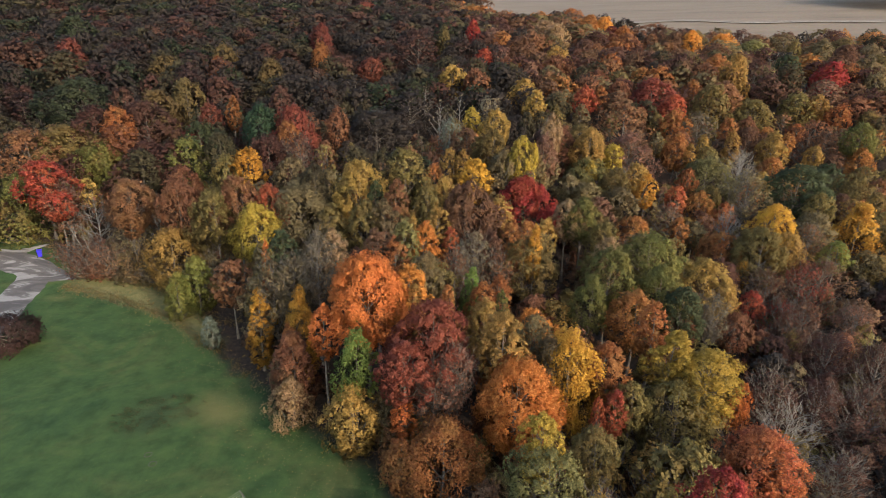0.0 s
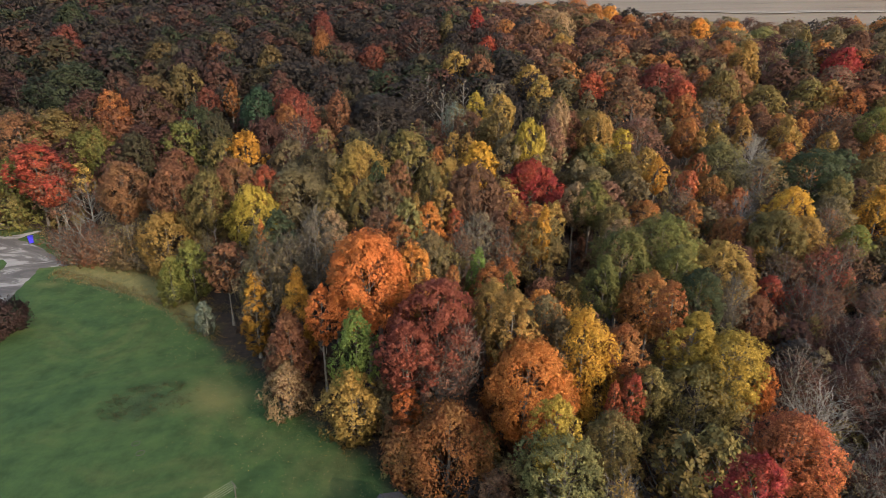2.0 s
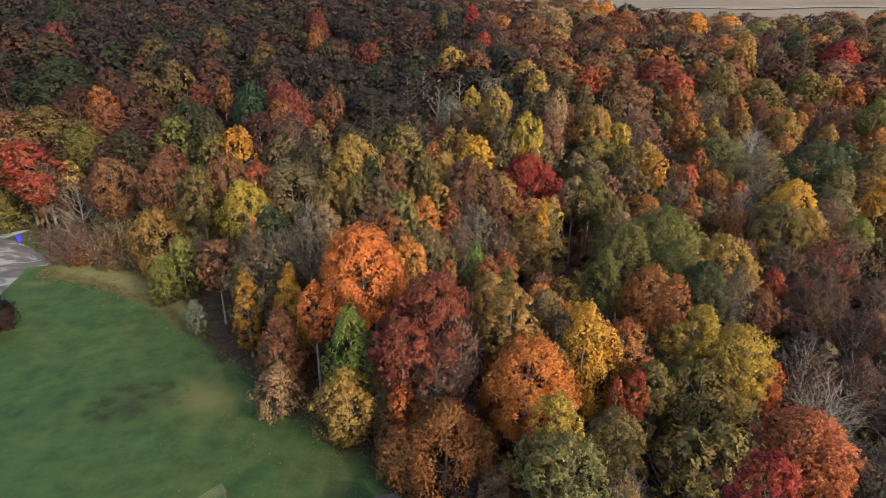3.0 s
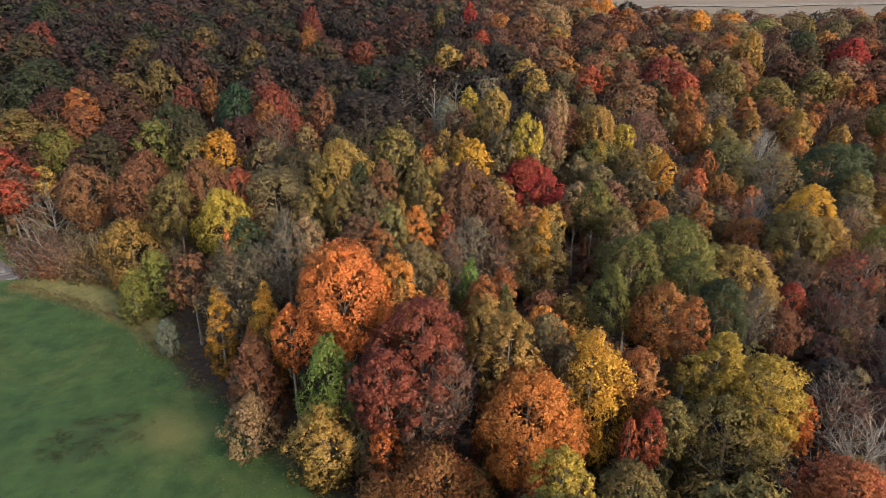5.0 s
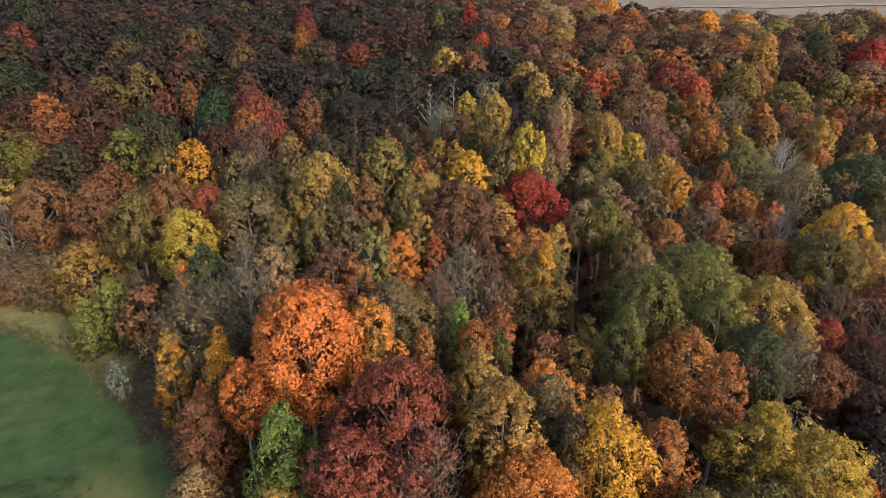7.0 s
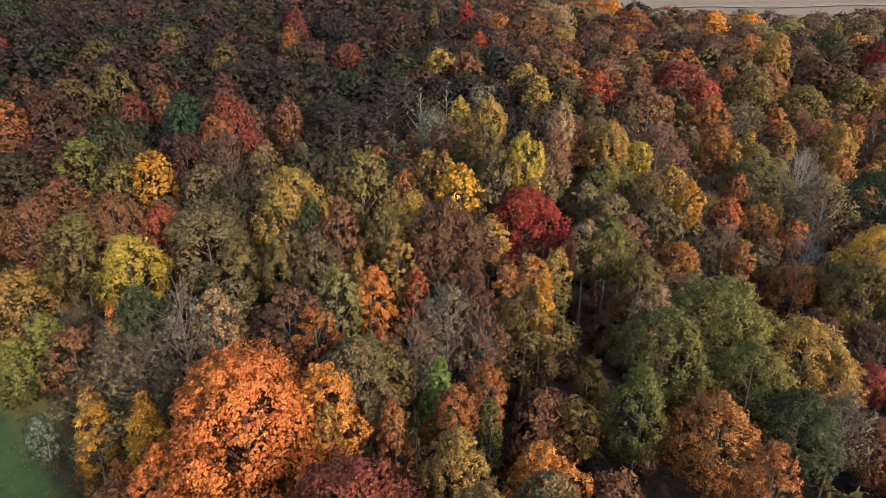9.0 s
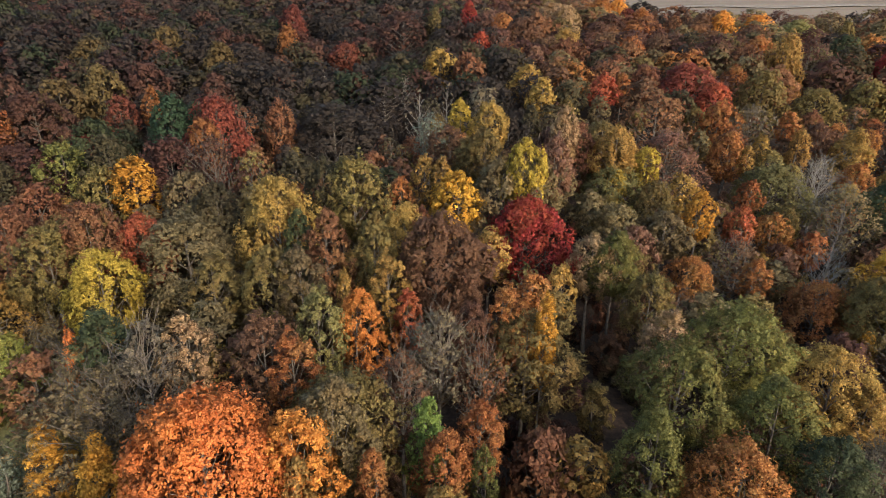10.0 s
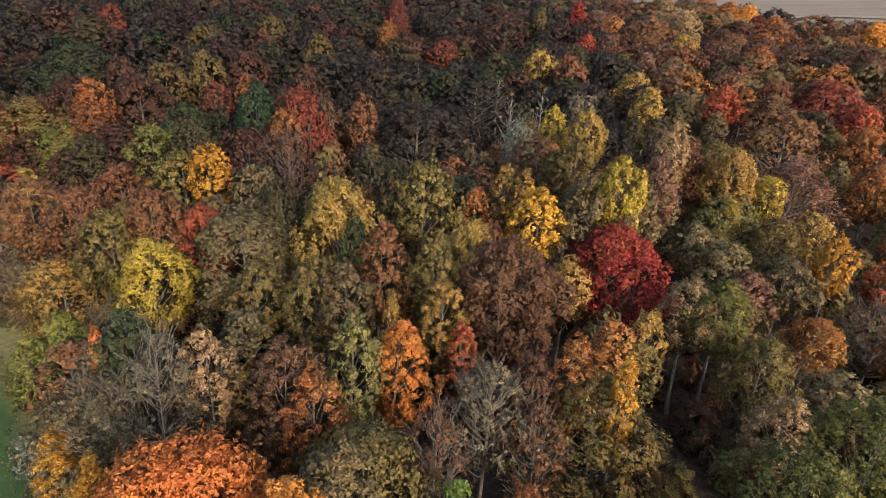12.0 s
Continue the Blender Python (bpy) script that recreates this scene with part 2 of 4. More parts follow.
# from x -36 to -4 the dark litter also paints the wood's shade on lawn
LAWN_EDGE = ((-200, 118), (-110, 104), (-76, 93.5), (-66.7, 87), (-60.2, 84.8), (-54.7, 83.6), (-49, 80.7), (-40.1, 75.5), (-36, 70.5), (-32.5, 65), (-27.6, 59.8), (-23, 55.6), (-18.5, 51.8), (-13, 47.2), (-7.3, 42.8), (-3.9, 39.3), (4, 29), (12, 14), (18, -20), (24, -80))
FIELD_EDGE = ((-900, 900), (15, 620), (22, 400), (30, 352), (58, 350), (84, 322), (94, 286), (116, 262), (128, 246), (160, 250), (172, 228), (190, 206), (320, 195), (900, 190))
TRACK = ((-63, 82.2), (-55, 79.6), (-47, 76.6), (-39, 72.4), (-33, 67))


def lawn_depth(x, y):
    """Metres inside the lawn (minus: in the wood), about."""
    return (along(LAWN_EDGE, x) - y) * 0.64 if x < 24 else -30.0


def field_depth(x, y):
    return (y - along(FIELD_EDGE, x)) * 0.8


def soft(v, width):
    return min(max(v / width + 0.5, 0.0), 1.0)


def build_ground():
    def steps(lo, hi, step, far_lo, far_hi):
        inner = list(np.arange(lo, hi, step))
        out, d, v = [], step, inner[-1]
        while v < far_hi:
            d = min(d * 1.12, 40)
            v += d
            out.append(v)
        back, d, v = [], step, inner[0]
        while v > far_lo:
            d = min(d * 1.15, 60)
            v -= d
            back.append(v)
        return back[::-1] + inner + out

    xs, ys = steps(-82, 4, 0.75, -1900, 1900), steps(28, 96, 0.75, -500, 2000)
    wide = len(xs)
    verts, masks = [], {"lawn": [], "track": [], "field": [], "worn": [], "weedy": []}
    for y in ys:
        for x in xs:
            wob = noise.noise((x * 0.35, y * 0.35, 0.0)) * 1.1
            near = -90 < x < 30 and y < 120
            z = ground_z(x, y) + (noise.noise((x * 0.06, y * 0.06, 4.0)) * 0.22 if near else noise.noise((x * 0.02, y * 0.02, 9.0)) * 1.2)
            verts.append((x, y, z))
            inside = lawn_depth(x, y) + wob
            masks["lawn"].append(soft(inside, 1.6))
            t_edge = abs(y - along(TRACK, x)) * 0.85
            on_track = soft(2.6 + wob * 0.7 - t_edge, 1.4) * soft(x + 63, 2) * soft(-31 - x, 3)
            masks["track"].append(on_track * soft(inside + 1.5, 1))
            masks["field"].append(soft(field_depth(x, y) + wob * 2, 5))
            masks["worn"].append(max(0.0, 1 - math.hypot((x + 25) / 6, (y - 50.5) / 3.6) + wob * 0.2) + max(0.0, 0.9 - math.hypot((x + 61) / 3.2, (y - 76) / 1.8) + wob * 0.3))
            masks["weedy"].append(max(0.0, min(1.0, 1.5 * (1 - math.hypot((x + 31.5) / 4.6, (y - 49.5) / 4.2) + wob * 0.35))) + max(0.0, min(0.7, 1 - math.hypot((x + 9) / 5, (y - 36) / 4) + wob * 0.3)) * 0.5)
    faces = [(j * wide + i, j * wide + i + 1, (j + 1) * wide + i + 1, (j + 1) * wide + i) for j in range(len(ys) - 1) for i in range(wide - 1)]
    mesh = bpy.data.meshes.new("ground")
    mesh.from_pydata(verts, [], faces)
    for key, values in masks.items():
        mesh.attributes.new(key, "FLOAT", "POINT").data.foreach_set("value", np.clip(values, 0, 1).astype(np.float32))
    mesh.polygons.foreach_set("use_smooth", np.ones(len(faces), dtype=bool))
    mesh.materials.append(GROUND)
    return tagged(new("ground", mesh), "mown green lawn, brown woodland litter and tan stubble hillside", "ground", kind="structure")


build_ground()


# ---- meshes of four-cornered faces ----
def quad_mesh(name, verts, quads, materials, slots=None, tone=None, puff=None):
    mesh = bpy.data.meshes.new(name)
    count = len(quads)
    mesh.vertices.add(len(verts))
    mesh.vertices.foreach_set("co", np.asarray(verts, np.float32).ravel())
    mesh.loops.add(count * 4)
    mesh.loops.foreach_set("vertex_index", np.asarray(quads, np.int32).ravel())
    mesh.polygons.add(count)
    mesh.polygons.foreach_set("loop_start", np.arange(0, count * 4, 4, dtype=np.int32))
    for mat in materials:
        mesh.materials.append(mat)
    if slots is not None:
        mesh.polygons.foreach_set("material_index", np.asarray(slots, np.int32))
    if tone is not None:
        mesh.attributes.new("tone", "FLOAT", "POINT").data.foreach_set("value", np.asarray(tone, np.float32))
    if puff is not None:
        mesh.attributes.new("puff", "FLOAT_VECTOR", "POINT").data.foreach_set("vector", np.asarray(puff, np.float32).ravel())
    mesh.update(calc_edges=True)
    return mesh


def joined(pieces):
    """Several (verts, quads) as one."""
    verts, quads, at = [], [], 0
    for v, q in pieces:
        verts.append(v)
        quads.append(q + at)
        at += len(v)
    return np.concatenate(verts), np.concatenate(quads)


def tube(points, radii, sides):
    points = np.asarray(points, float)
    verts = []
    for i, p in enumerate(points):
        way = points[min(i + 1, len(points) - 1)] - points[max(i - 1, 0)]
        way /= np.linalg.norm(way) + 1e-9
        side = np.cross(way, (0.31, 0.95, 0.05) if abs(way[1]) < 0.9 else (1, 0, 0))
        side /= np.linalg.norm(side)
        up = np.cross(way, side)
        for k in range(sides):
            a = 2 * math.pi * k / sides
            verts.append(p + radii[i] * (side * math.cos(a) + up * math.sin(a)))
    quads = [(i * sides + k, i * sides + (k + 1) % sides, (i + 1) * sides + (k + 1) % sides, (i + 1) * sides + k) for i in range(len(points) - 1) for k in range(sides)]
    return np.array(verts), np.array(quads)


def leaf_quads(centres, normals, sizes, rng):
    """One small bent leaf spray at each centre, facing about along its normal."""
    n = len(centres)
    normals = normals / (np.linalg.norm(normals, axis=1, keepdims=True) + 1e-9)
    a = np.cross(normals, rng.normal(size=(n, 3)))
    a /= np.linalg.norm(a, axis=1, keepdims=True) + 1e-9
    b = np.cross(normals, a)
    s = sizes[:, None]
    droop = normals * s * rng.uniform(-0.22, 0.05, (n, 1))
    corners = np.stack((centres - a * s * 0.68, centres - b * s * 0.42 + droop, centres + a * s * 0.72, centres + b * s * 0.42 + droop), axis=1)
    return corners.reshape(-1, 3), np.arange(n * 4).reshape(n, 4)


# ---- trees: a crown of leaf clumps on limbs ----
SHAPES = {  # crown's height to its width, clump size, clumps, leaf cover, share of outward leaves
    "r": (1.15, 0.18, 150, 1.35, 1.0), "o": (1.75, 0.22, 90, 1.4, 1.0), "m": (1.15, 0.20, 170, 2.1, 1.0), "e": (9.0, 0.20, 130, 1.35, 0.9), "d": (9.0, 0.17, 150, 2.4, 1.0),
    "s": (1.35, 0.26, 56, 0.50, 0.6), "b": (1.60, 0.30, 40, 0.04, 0.5),
}


def outline(shape, z, turn, lumps):
    """The crown's half width at height z (0 at its foot, 1 at its top), as a part of the widest."""
    base = math.sin(math.pi * min(max(z, 0.0), 1.0) ** (0.66 if shape in "oe" else 0.80)) ** 0.55
    return base * (1 + (0.12 if shape == "d" else 0.28) * lumps[int(turn * 5 / (2 * math.pi)) % 5 + (5 if z > 0.55 else 0)])


def grow(shape, width, tall, leaf, seed, fine, top=False):
    """A tree of the given height and crown width: wood and leaves as (verts, quads), and which way the leaves of each clump face."""
    rng = np.random.default_rng(seed)
    slim, clump, count, cover, outward = SHAPES[shape]
    high, half = tall, width / 2
    low = min(max(0.05 * tall, tall - slim * width), 0.52 * tall)
    if top:  # in the closed far canopy only the upper half bears leaves
        low = max(low, 0.5 * tall)
    lumps = rng.uniform(-0.8, 0.8, 10)
    tips, wood = [], []
    for k in range(count):
        z = (k + rng.uniform(0.2, 0.8)) / count
        turn = (k * 2.39996 + rng.uniform(-0.4, 0.4)) % (2 * math.pi)
        depth = rng.uniform(0.84, 1.0) if rng.random() < 0.78 else rng.uniform(0.4, 0.78)
        uneven = 1 + (0.10 if shape == "d" else 0.42) * noise.noise((math.cos(turn) * 1.3 + seed % 97, math.sin(turn) * 1.3, z * 2.2))
        reach = half * outline(shape, z, turn, lumps) * depth * uneven
        tips.append((math.cos(turn) * reach, math.sin(turn) * reach, low + (high - low) * (0.05 + 0.87 * z + rng.uniform(-0.05, 0.05))))
    tips = np.array(tips)
    bend = rng.uniform(-0.35, 0.35, 2)
    girth = 0.06 + 0.012 * width + 0.006 * tall
    spine = [(bend[0] * math.sin(s * 3), bend[1] * math.sin(s * 2.4), s * tall * 0.93) for s in np.linspace(0, 1, 6)]
    wood.append(tube(spine, [girth * (1.5 if s == 0 else 1) * (1 - 0.86 * s) for s in np.linspace(0, 1, 6)], 6))
    twiggy = shape in "sb"
    for k, tip in enumerate(tips):
        if not twiggy:
            if k % 6:
                continue
            tip = tip * np.array((0.72, 0.72, 1.0)) - np.array((0, 0, 0.06 * (high - low)))
        start_z = max(low * 0.8, tip[2] - 0.7 * math.hypot(tip[0], tip[1]) - 0.05 * tall)
        start = np.array((bend[0] * math.sin(start_z / tall * 3), bend[1] * math.sin(start_z / tall * 2.4), start_z))
        mid = start * 0.5 + tip * 0.5 + np.array((0, 0, -0.25)) + rng.normal(0, 0.15, 3)
        r = 0.030 + 0.010 * width * (1 - start_z / tall)
        wood.append(tube((start, mid, tip), (r, r * 0.7, 0.018), 4))
        if twiggy and fine:
            for _ in range(4 if shape == "b" else 3):
                s = rng.uniform(0.35, 1.0)
                root = start * (1 - s) + tip * s if s > 0.5 else mid
                out = tip - start
                out = (out / np.linalg.norm(out) * rng.uniform(0.7, 1.5) + rng.normal(0, 0.55, 3) + np.array((0, 0, 0.55))) * min(1.0, 0.3 + width / 7)
                end = root + out
                wood.append(tube((root, root + out * 0.5 + rng.normal(0, 0.08, 3), end), (0.024, 0.018, 0.010), 3))
                for _ in range(3 if shape == "b" else 1):
                    f = root + out * rng.uniform(0.3, 0.9)
                    wood.append(tube((f, f + out * 0.35 + rng.normal(0, 0.22, 3)), (0.014, 0.007), 3))
    area = math.pi * width * (high - low) * 0.85
    total = max(30, int(1.55 * cover * area / (leaf * leaf * 0.60) * (1.0 if fine else 0.52 if top else 0.85)))
    pick = rng.integers(0, count, total)
    radius = clump * (1.0 if fine else 1.35) * half * rng.uniform(0.75, 1.25, count) * (1.0 if shape not in "oe" else 1.15)
    axis = np.array((0, 0, low + (high - low) * 0.45))
    away = tips - axis
    away[:, 2] *= 0.6
    away /= np.linalg.norm(away, axis=1, keepdims=True) + 1e-9
    ways = rng.normal(size=(total, 3))
    ways /= np.linalg.norm(ways, axis=1, keepdims=True)
    ways += away[pick] * 0.55 * outward + np.array((0, 0, 0.30))
    ways /= np.linalg.norm(ways, axis=1, keepdims=True)
    if top:
        ways[:, 2] = np.where(ways[:, 2] < -0.2, -ways[:, 2], ways[:, 2])
    spread = np.where(rng.random(total) < (0.7 if fine else 0.9), rng.uniform(0.7, 1.1, total), rng.uniform(0.2, 1.5, total))
    stretch = np.array((1.0, 1.0, 1.1 if shape not in "oe" else 1.4))
    centres = tips[pick] + ways * stretch * (radius[pick] * spread)[:, None]
    centres[:, 2] = np.maximum(centres[:, 2], 0.25)
    normals = ways * 0.9 + rng.normal(0, 0.55 if fine else 0.3, (total, 3)) + np.array((0, 0, 0.15))
    leaves = leaf_quads(centres, normals, leaf * rng.uniform(0.7, 1.25, total), rng)
    puff = ways * 0.65 + away[pick] * 0.45 + rng.normal(0, 0.12, (total, 3))
    return joined(wood), leaves, np.repeat(puff, 4, axis=0)


LIBRARY = {}


def nearest_size(width, height):
    return min((2.6, 4.0, 5.6, 7.4, 10.0), key=lambda v: abs(v - width)), min((3.0, 5.5, 9.0, 12.5, 16.0), key=lambda v: abs(v - height))


def model(shape, size, grade, variant):
    """Trees are built once for each shape, size, grade of leaf size and variant."""
    key = (shape, size, grade, variant)
    if key not in LIBRARY:
        leaf = (0.23, 0.29, 0.42, 0.64, 0.86, 1.4, 0.70, 0.95)[grade]
        seed = ord(shape) + int(size[0] * 70) + int(size[1] * 13) + grade * 101 + variant * 977
        LIBRARY[key] = grow(shape, *size, leaf, seed, grade < 3, grade in (4, 5))
    return LIBRARY[key]


MESHES = {}
KINDS = {
    "or": ("maple", "bright orange autumn leaves"), "do": ("maple", "rusty brown-orange leaves"), "rd": ("maple", "red autumn leaves"),
    "rr": ("maple", "brick-red lumpy crown"), "cr": ("maple", "dark crimson leaves"), "yl": ("maple", "bright yellow leaves"),
    "gd": ("maple", "golden yellow leaves"), "yo": ("oak", "dull yellow and olive leaves"), "ol": ("oak", "olive green thinning leaves"),
    "gn": ("oak", "mid green leaves"), "dg": ("oak", "dark green crown"), "lg": ("young tree", "lime green leaves"),
    "pg": ("willow", "pale silvery green leaves"), "go": ("oak", "grey-olive fading leaves"), "br": ("oak", "dull brown leaves"), "dk": ("oak", "shade-painted dark grey-brown leaves"),
    "rb": ("oak", "reddish brown leaves"), "pk": ("ash", "sparse pinkish brown leaves"), "tn": ("beech", "pale tan leaves"),
    "gy": ("tree", "bare pale grey branches"),
}
# the f codes have the far hill's shade and haze in their colour
KINDS.update({"te": ("oak", "deep blue-green leaves"), "fa": ("maple", "dull shade-painted burnt-orange leaves"), "fd": ("maple", "dull shade-painted dark red leaves"), "oy": ("maple", "golden orange leaves"), "fo": ("oak", "dull shade-painted olive-brown leaves"), "fr": ("oak", "dull, darkened russet leaves"), "fy": ("oak", "dull shade-painted mustard leaves"), "fg": ("oak", "shade-painted dusky green leaves"), "gb": ("young tree", "fresh bright green leaves"), "pw": ("willow", "pale grey-green leaves")})
FORMS = {"e": "low-branched", "r": "rounded", "o": "narrow upright", "m": "broad lumpy", "s": "thin open", "b": "leafless"}
STANDING = []
serial = 0


def tree(x, y, height, width, code, shape):
    """One tree of the wood, with its trunk and crown."""
    global serial
    serial += 1
    size, variant = nearest_size(width, height), serial % 2
    grade = 0 if y < 60 else 1 if y < 88 else 2 if y < 135 else 3
    wood, leaves, puff = model(shape, size, grade, variant)
    key = (shape, size, grade, variant)
    pale = shape == "b"
    if (key, pale) not in MESHES:
        MESHES[key, pale] = quad_mesh("trunk", *wood, [PALE_BARK if pale else BARK])
    if (key, code) not in MESHES:
        MESHES[key, code] = quad_mesh("crown", *leaves, [(LEAVES, LEAVES, SPRAYS, TUFTS)[grade][code]], puff=puff)
    kind, look_of = KINDS[code]
    root = tagged(new("tree"), f"{FORMS[shape]} {kind} with {look_of} in the wood", "tree", "trees of the wood")
    turn = (serial * 137.5) % 360
    root.matrix_basis = pose(x, y, ground_z(x, y) - 0.15, 0, 0, turn) @ Matrix.Diagonal((width / size[0], width / size[0], height / size[1], 1))
    for name, mesh in (("trunk", MESHES[key, pale]), ("crown", MESHES[key, code])):
        part_of = new(name, mesh)
        part_of.parent = root
    STANDING.append((x, y, height, width))
    return root


# ---- the trees that can be told apart: x, y, height, crown width, leaves, shape ----
tree(-74.8, 95.4, 15.8, 8.6, "rd", "r")
tree(-70.9, 92.8, 11.2, 6.0, "rr", "r")
tree(-85.1, 101.0, 10.5, 7.4, "gn", "r")
tree(-81.1, 95.0, 3.7, 12.0, "gn", "e")
tree(-70.5, 94.0, 12.3, 6.9, "pk", "s")
tree(-61.8, 87.0, 3.4, 9.6, "pk", "s")
tree(-54.1, 86.0, 8.4, 7.5, "go", "s")
tree(-88.9, 97.0, 6.2, 12.2, "ol", "e")
tree(-66.7, 88.5, 3.2, 6.7, "rb", "s")
tree(-60.6, 86.5, 5.2, 6.6, "rb", "s")
tree(18.0, 27.9, 14.1, 4.2, "rd", "r")
tree(10.7, 28.8, 11.7, 2.3, "yo", "s")
tree(7.8, 31.7, 11.8, 5.7, "pg", "r")
tree(29.8, 32.9, 11.3, 3.0, "fr", "s")
tree(7.7, 34.0, 13.5, 3.1, "yl", "r")
tree(25.1, 35.0, 11.5, 5.6, "rr", "m")
tree(12.0, 35.1, 11.4, 4.1, "ol", "r")
tree(30.6, 36.5, 7.0, 4.1, "go", "s")
tree(34.4, 37.3, 7.0, 4.2, "fr", "s")
tree(0.3, 38.8, 8.4, 7.0, "do", "e")
tree(-3.4, 39.7, 5.6, 4.0, "do", "e")
tree(30.8, 40.5, 9.5, 4.6, "gy", "b")
tree(14.0, 41.3, 10.0, 1.3, "rr", "r")
tree(15.7, 41.7, 10.3, 2.6, "rr", "r")
tree(6.9, 42.0, 13.0, 7.7, "oy", "m")
tree(-3.5, 42.3, 8.1, 2.6, "or", "r")
tree(17.3, 42.3, 10.8, 3.4, "ol", "r")
tree(-3.7, 42.7, 14.3, 4.6, "cr", "r")
tree(-0.4, 42.8, 10.9, 4.4, "pk", "s")
tree(1.4, 43.7, 13.0, 4.2, "pk", "s")
tree(22.0, 43.2, 10.6, 8.4, "ol", "r")
tree(-8.7, 44.2, 8.5, 4.8, "yo", "e")
tree(24.8, 44.2, 13.2, 6.1, "yl", "r")
tree(28.4, 44.7, 7.9, 2.3, "or", "r")
tree(5.5, 44.8, 16.4, 4.7, "yo", "r")
tree(29.1, 45.1, 9.3, 1.9, "or", "r")
tree(31.4, 45.1, 10.2, 4.6, "fr", "s")
tree(12.0, 45.2, 14.2, 5.4, "gd", "o")
tree(-8.3, 45.4, 13.5, 3.5, "gb", "o")
tree(10.3, 45.6, 13.3, 3.6, "go", "r")
tree(22.2, 45.7, 14.3, 4.5, "yl", "r")
tree(15.8, 45.9, 12.7, 4.4, "do", "r")
tree(-1.0, 46.2, 16.5, 7.4, "cr", "r")
tree(37.8, 46.5, 8.0, 7.2, "fr", "s")
tree(42.5, 47.2, 7.0, 6.4, "fr", "s")
tree(-16.0, 48.4, 5.9, 4.1, "tn", "e")
tree(9.1, 48.4, 14.2, 3.9, "go", "r")
tree(21.2, 49.7, 15.7, 2.8, "do", "r")
tree(-16.3, 50.8, 10.3, 4.8, "rb", "e")
tree(4.4, 50.8, 14.7, 4.1, "yo", "r")
tree(47.0, 51.5, 10.5, 6.7, "fr", "s")
tree(9.3, 51.6, 13.3, 4.7, "oy", "r")
tree(-3.2, 51.7, 16.1, 2.2, "yo", "r")
tree(-8.0, 52.2, 18.6, 8.1, "or", "m")
tree(-12.5, 50.4, 13.9, 3.0, "or", "r")
tree(-3.7, 53.4, 17.4, 4.6, "oy", "r")
tree(0.4, 53.2, 15.4, 2.3, "do", "r")
tree(-17.3, 53.3, 9.7, 1.8, "do", "o")
tree(-2.1, 55.4, 18.0, 4.2, "go", "r")
tree(4.2, 55.5, 14.6, 3.4, "do", "r")
tree(-16.6, 55.6, 13.3, 3.4, "gd", "e")
tree(6.5, 55.6, 13.8, 1.7, "gn", "r")
tree(27.1, 56.0, 14.3, 5.2, "dg", "r")
tree(21.8, 56.2, 13.4, 6.4, "do", "r")
tree(45.4, 56.3, 8.8, 7.4, "fr", "s")
tree(3.1, 57.3, 15.6, 2.2, "gb", "o")
tree(17.0, 57.6, 14.8, 3.6, "gn", "o")
tree(31.9, 58.3, 12.2, 3.5, "gy", "s")
tree(-2.2, 58.6, 16.0, 7.8, "ol", "r")
tree(-22.6, 58.6, 11.7, 3.1, "gd", "e")
tree(35.2, 58.8, 10.1, 3.7, "rb", "r")
tree(6.6, 59.5, 13.9, 3.1, "do", "r")
tree(-18.5, 60.0, 15.2, 4.4, "go", "s")
tree(-15.5, 60.1, 18.4, 4.3, "gy", "s")
tree(-21.0, 60.6, 14.0, 7.9, "go", "s")
tree(26.1, 60.6, 15.1, 5.6, "gn", "r")
tree(-6.2, 61.0, 17.7, 3.2, "do", "r")
tree(1.3, 61.2, 16.2, 3.9, "br", "s")
tree(-18.3, 61.8, 14.5, 6.6, "gy", "s")
tree(-8.4, 62.3, 18.3, 4.5, "br", "r")
tree(-13.9, 62.4, 17.9, 3.9, "tn", "r")
tree(44.5, 62.6, 7.1, 6.1, "br", "s")
tree(-22.3, 62.8, 14.8, 4.0, "go", "s")
tree(-22.6, 63.0, 16.2, 1.3, "or", "o")
tree(21.0, 63.2, 16.0, 7.2, "gn", "r")
tree(-20.8, 63.7, 17.4, 4.2, "dg", "r")
tree(53.4, 63.8, 8.9, 5.0, "pk", "s")
tree(47.2, 64.4, 9.0, 5.1, "br", "s")
tree(6.6, 65.5, 14.0, 4.2, "rb", "s")
tree(-5.3, 65.7, 18.6, 3.6, "pg", "r")
tree(3.5, 65.7, 16.9, 4.8, "gy", "s")
tree(37.2, 66.1, 11.0, 3.5, "yo", "r")
tree(-2.9, 67.6, 17.4, 4.1, "oy", "r")
tree(11.8, 67.7, 17.5, 2.0, "gd", "o")
tree(46.7, 67.8, 6.8, 5.9, "cr", "s")
tree(6.0, 68.2, 16.5, 3.6, "br", "r")
tree(35.3, 68.3, 12.9, 7.2, "yo", "r")
tree(10.5, 68.4, 15.0, 7.8, "ol", "r")
tree(42.9, 69.1, 8.0, 3.5, "rd", "r")
tree(8.8, 69.4, 17.7, 2.9, "do", "r")
tree(28.1, 69.6, 15.9, 7.9, "gn", "r")
tree(22.3, 69.8, 15.3, 3.6, "tn", "r")
tree(-38.9, 70.7, 7.7, 3.6, "lg", "e")
tree(-36.8, 72.4, 9.8, 4.2, "lg", "e")
tree(-4.8, 71.5, 17.7, 1.4, "yo", "o")
tree(0.5, 72.6, 15.2, 2.8, "rr", "r")
tree(-8.9, 72.8, 18.6, 4.6, "go", "r")
tree(-16.7, 73.5, 17.7, 4.6, "ol", "r")
tree(52.5, 73.7, 10.1, 6.6, "cr", "s")
tree(-11.9, 73.9, 18.2, 5.4, "ol", "r")
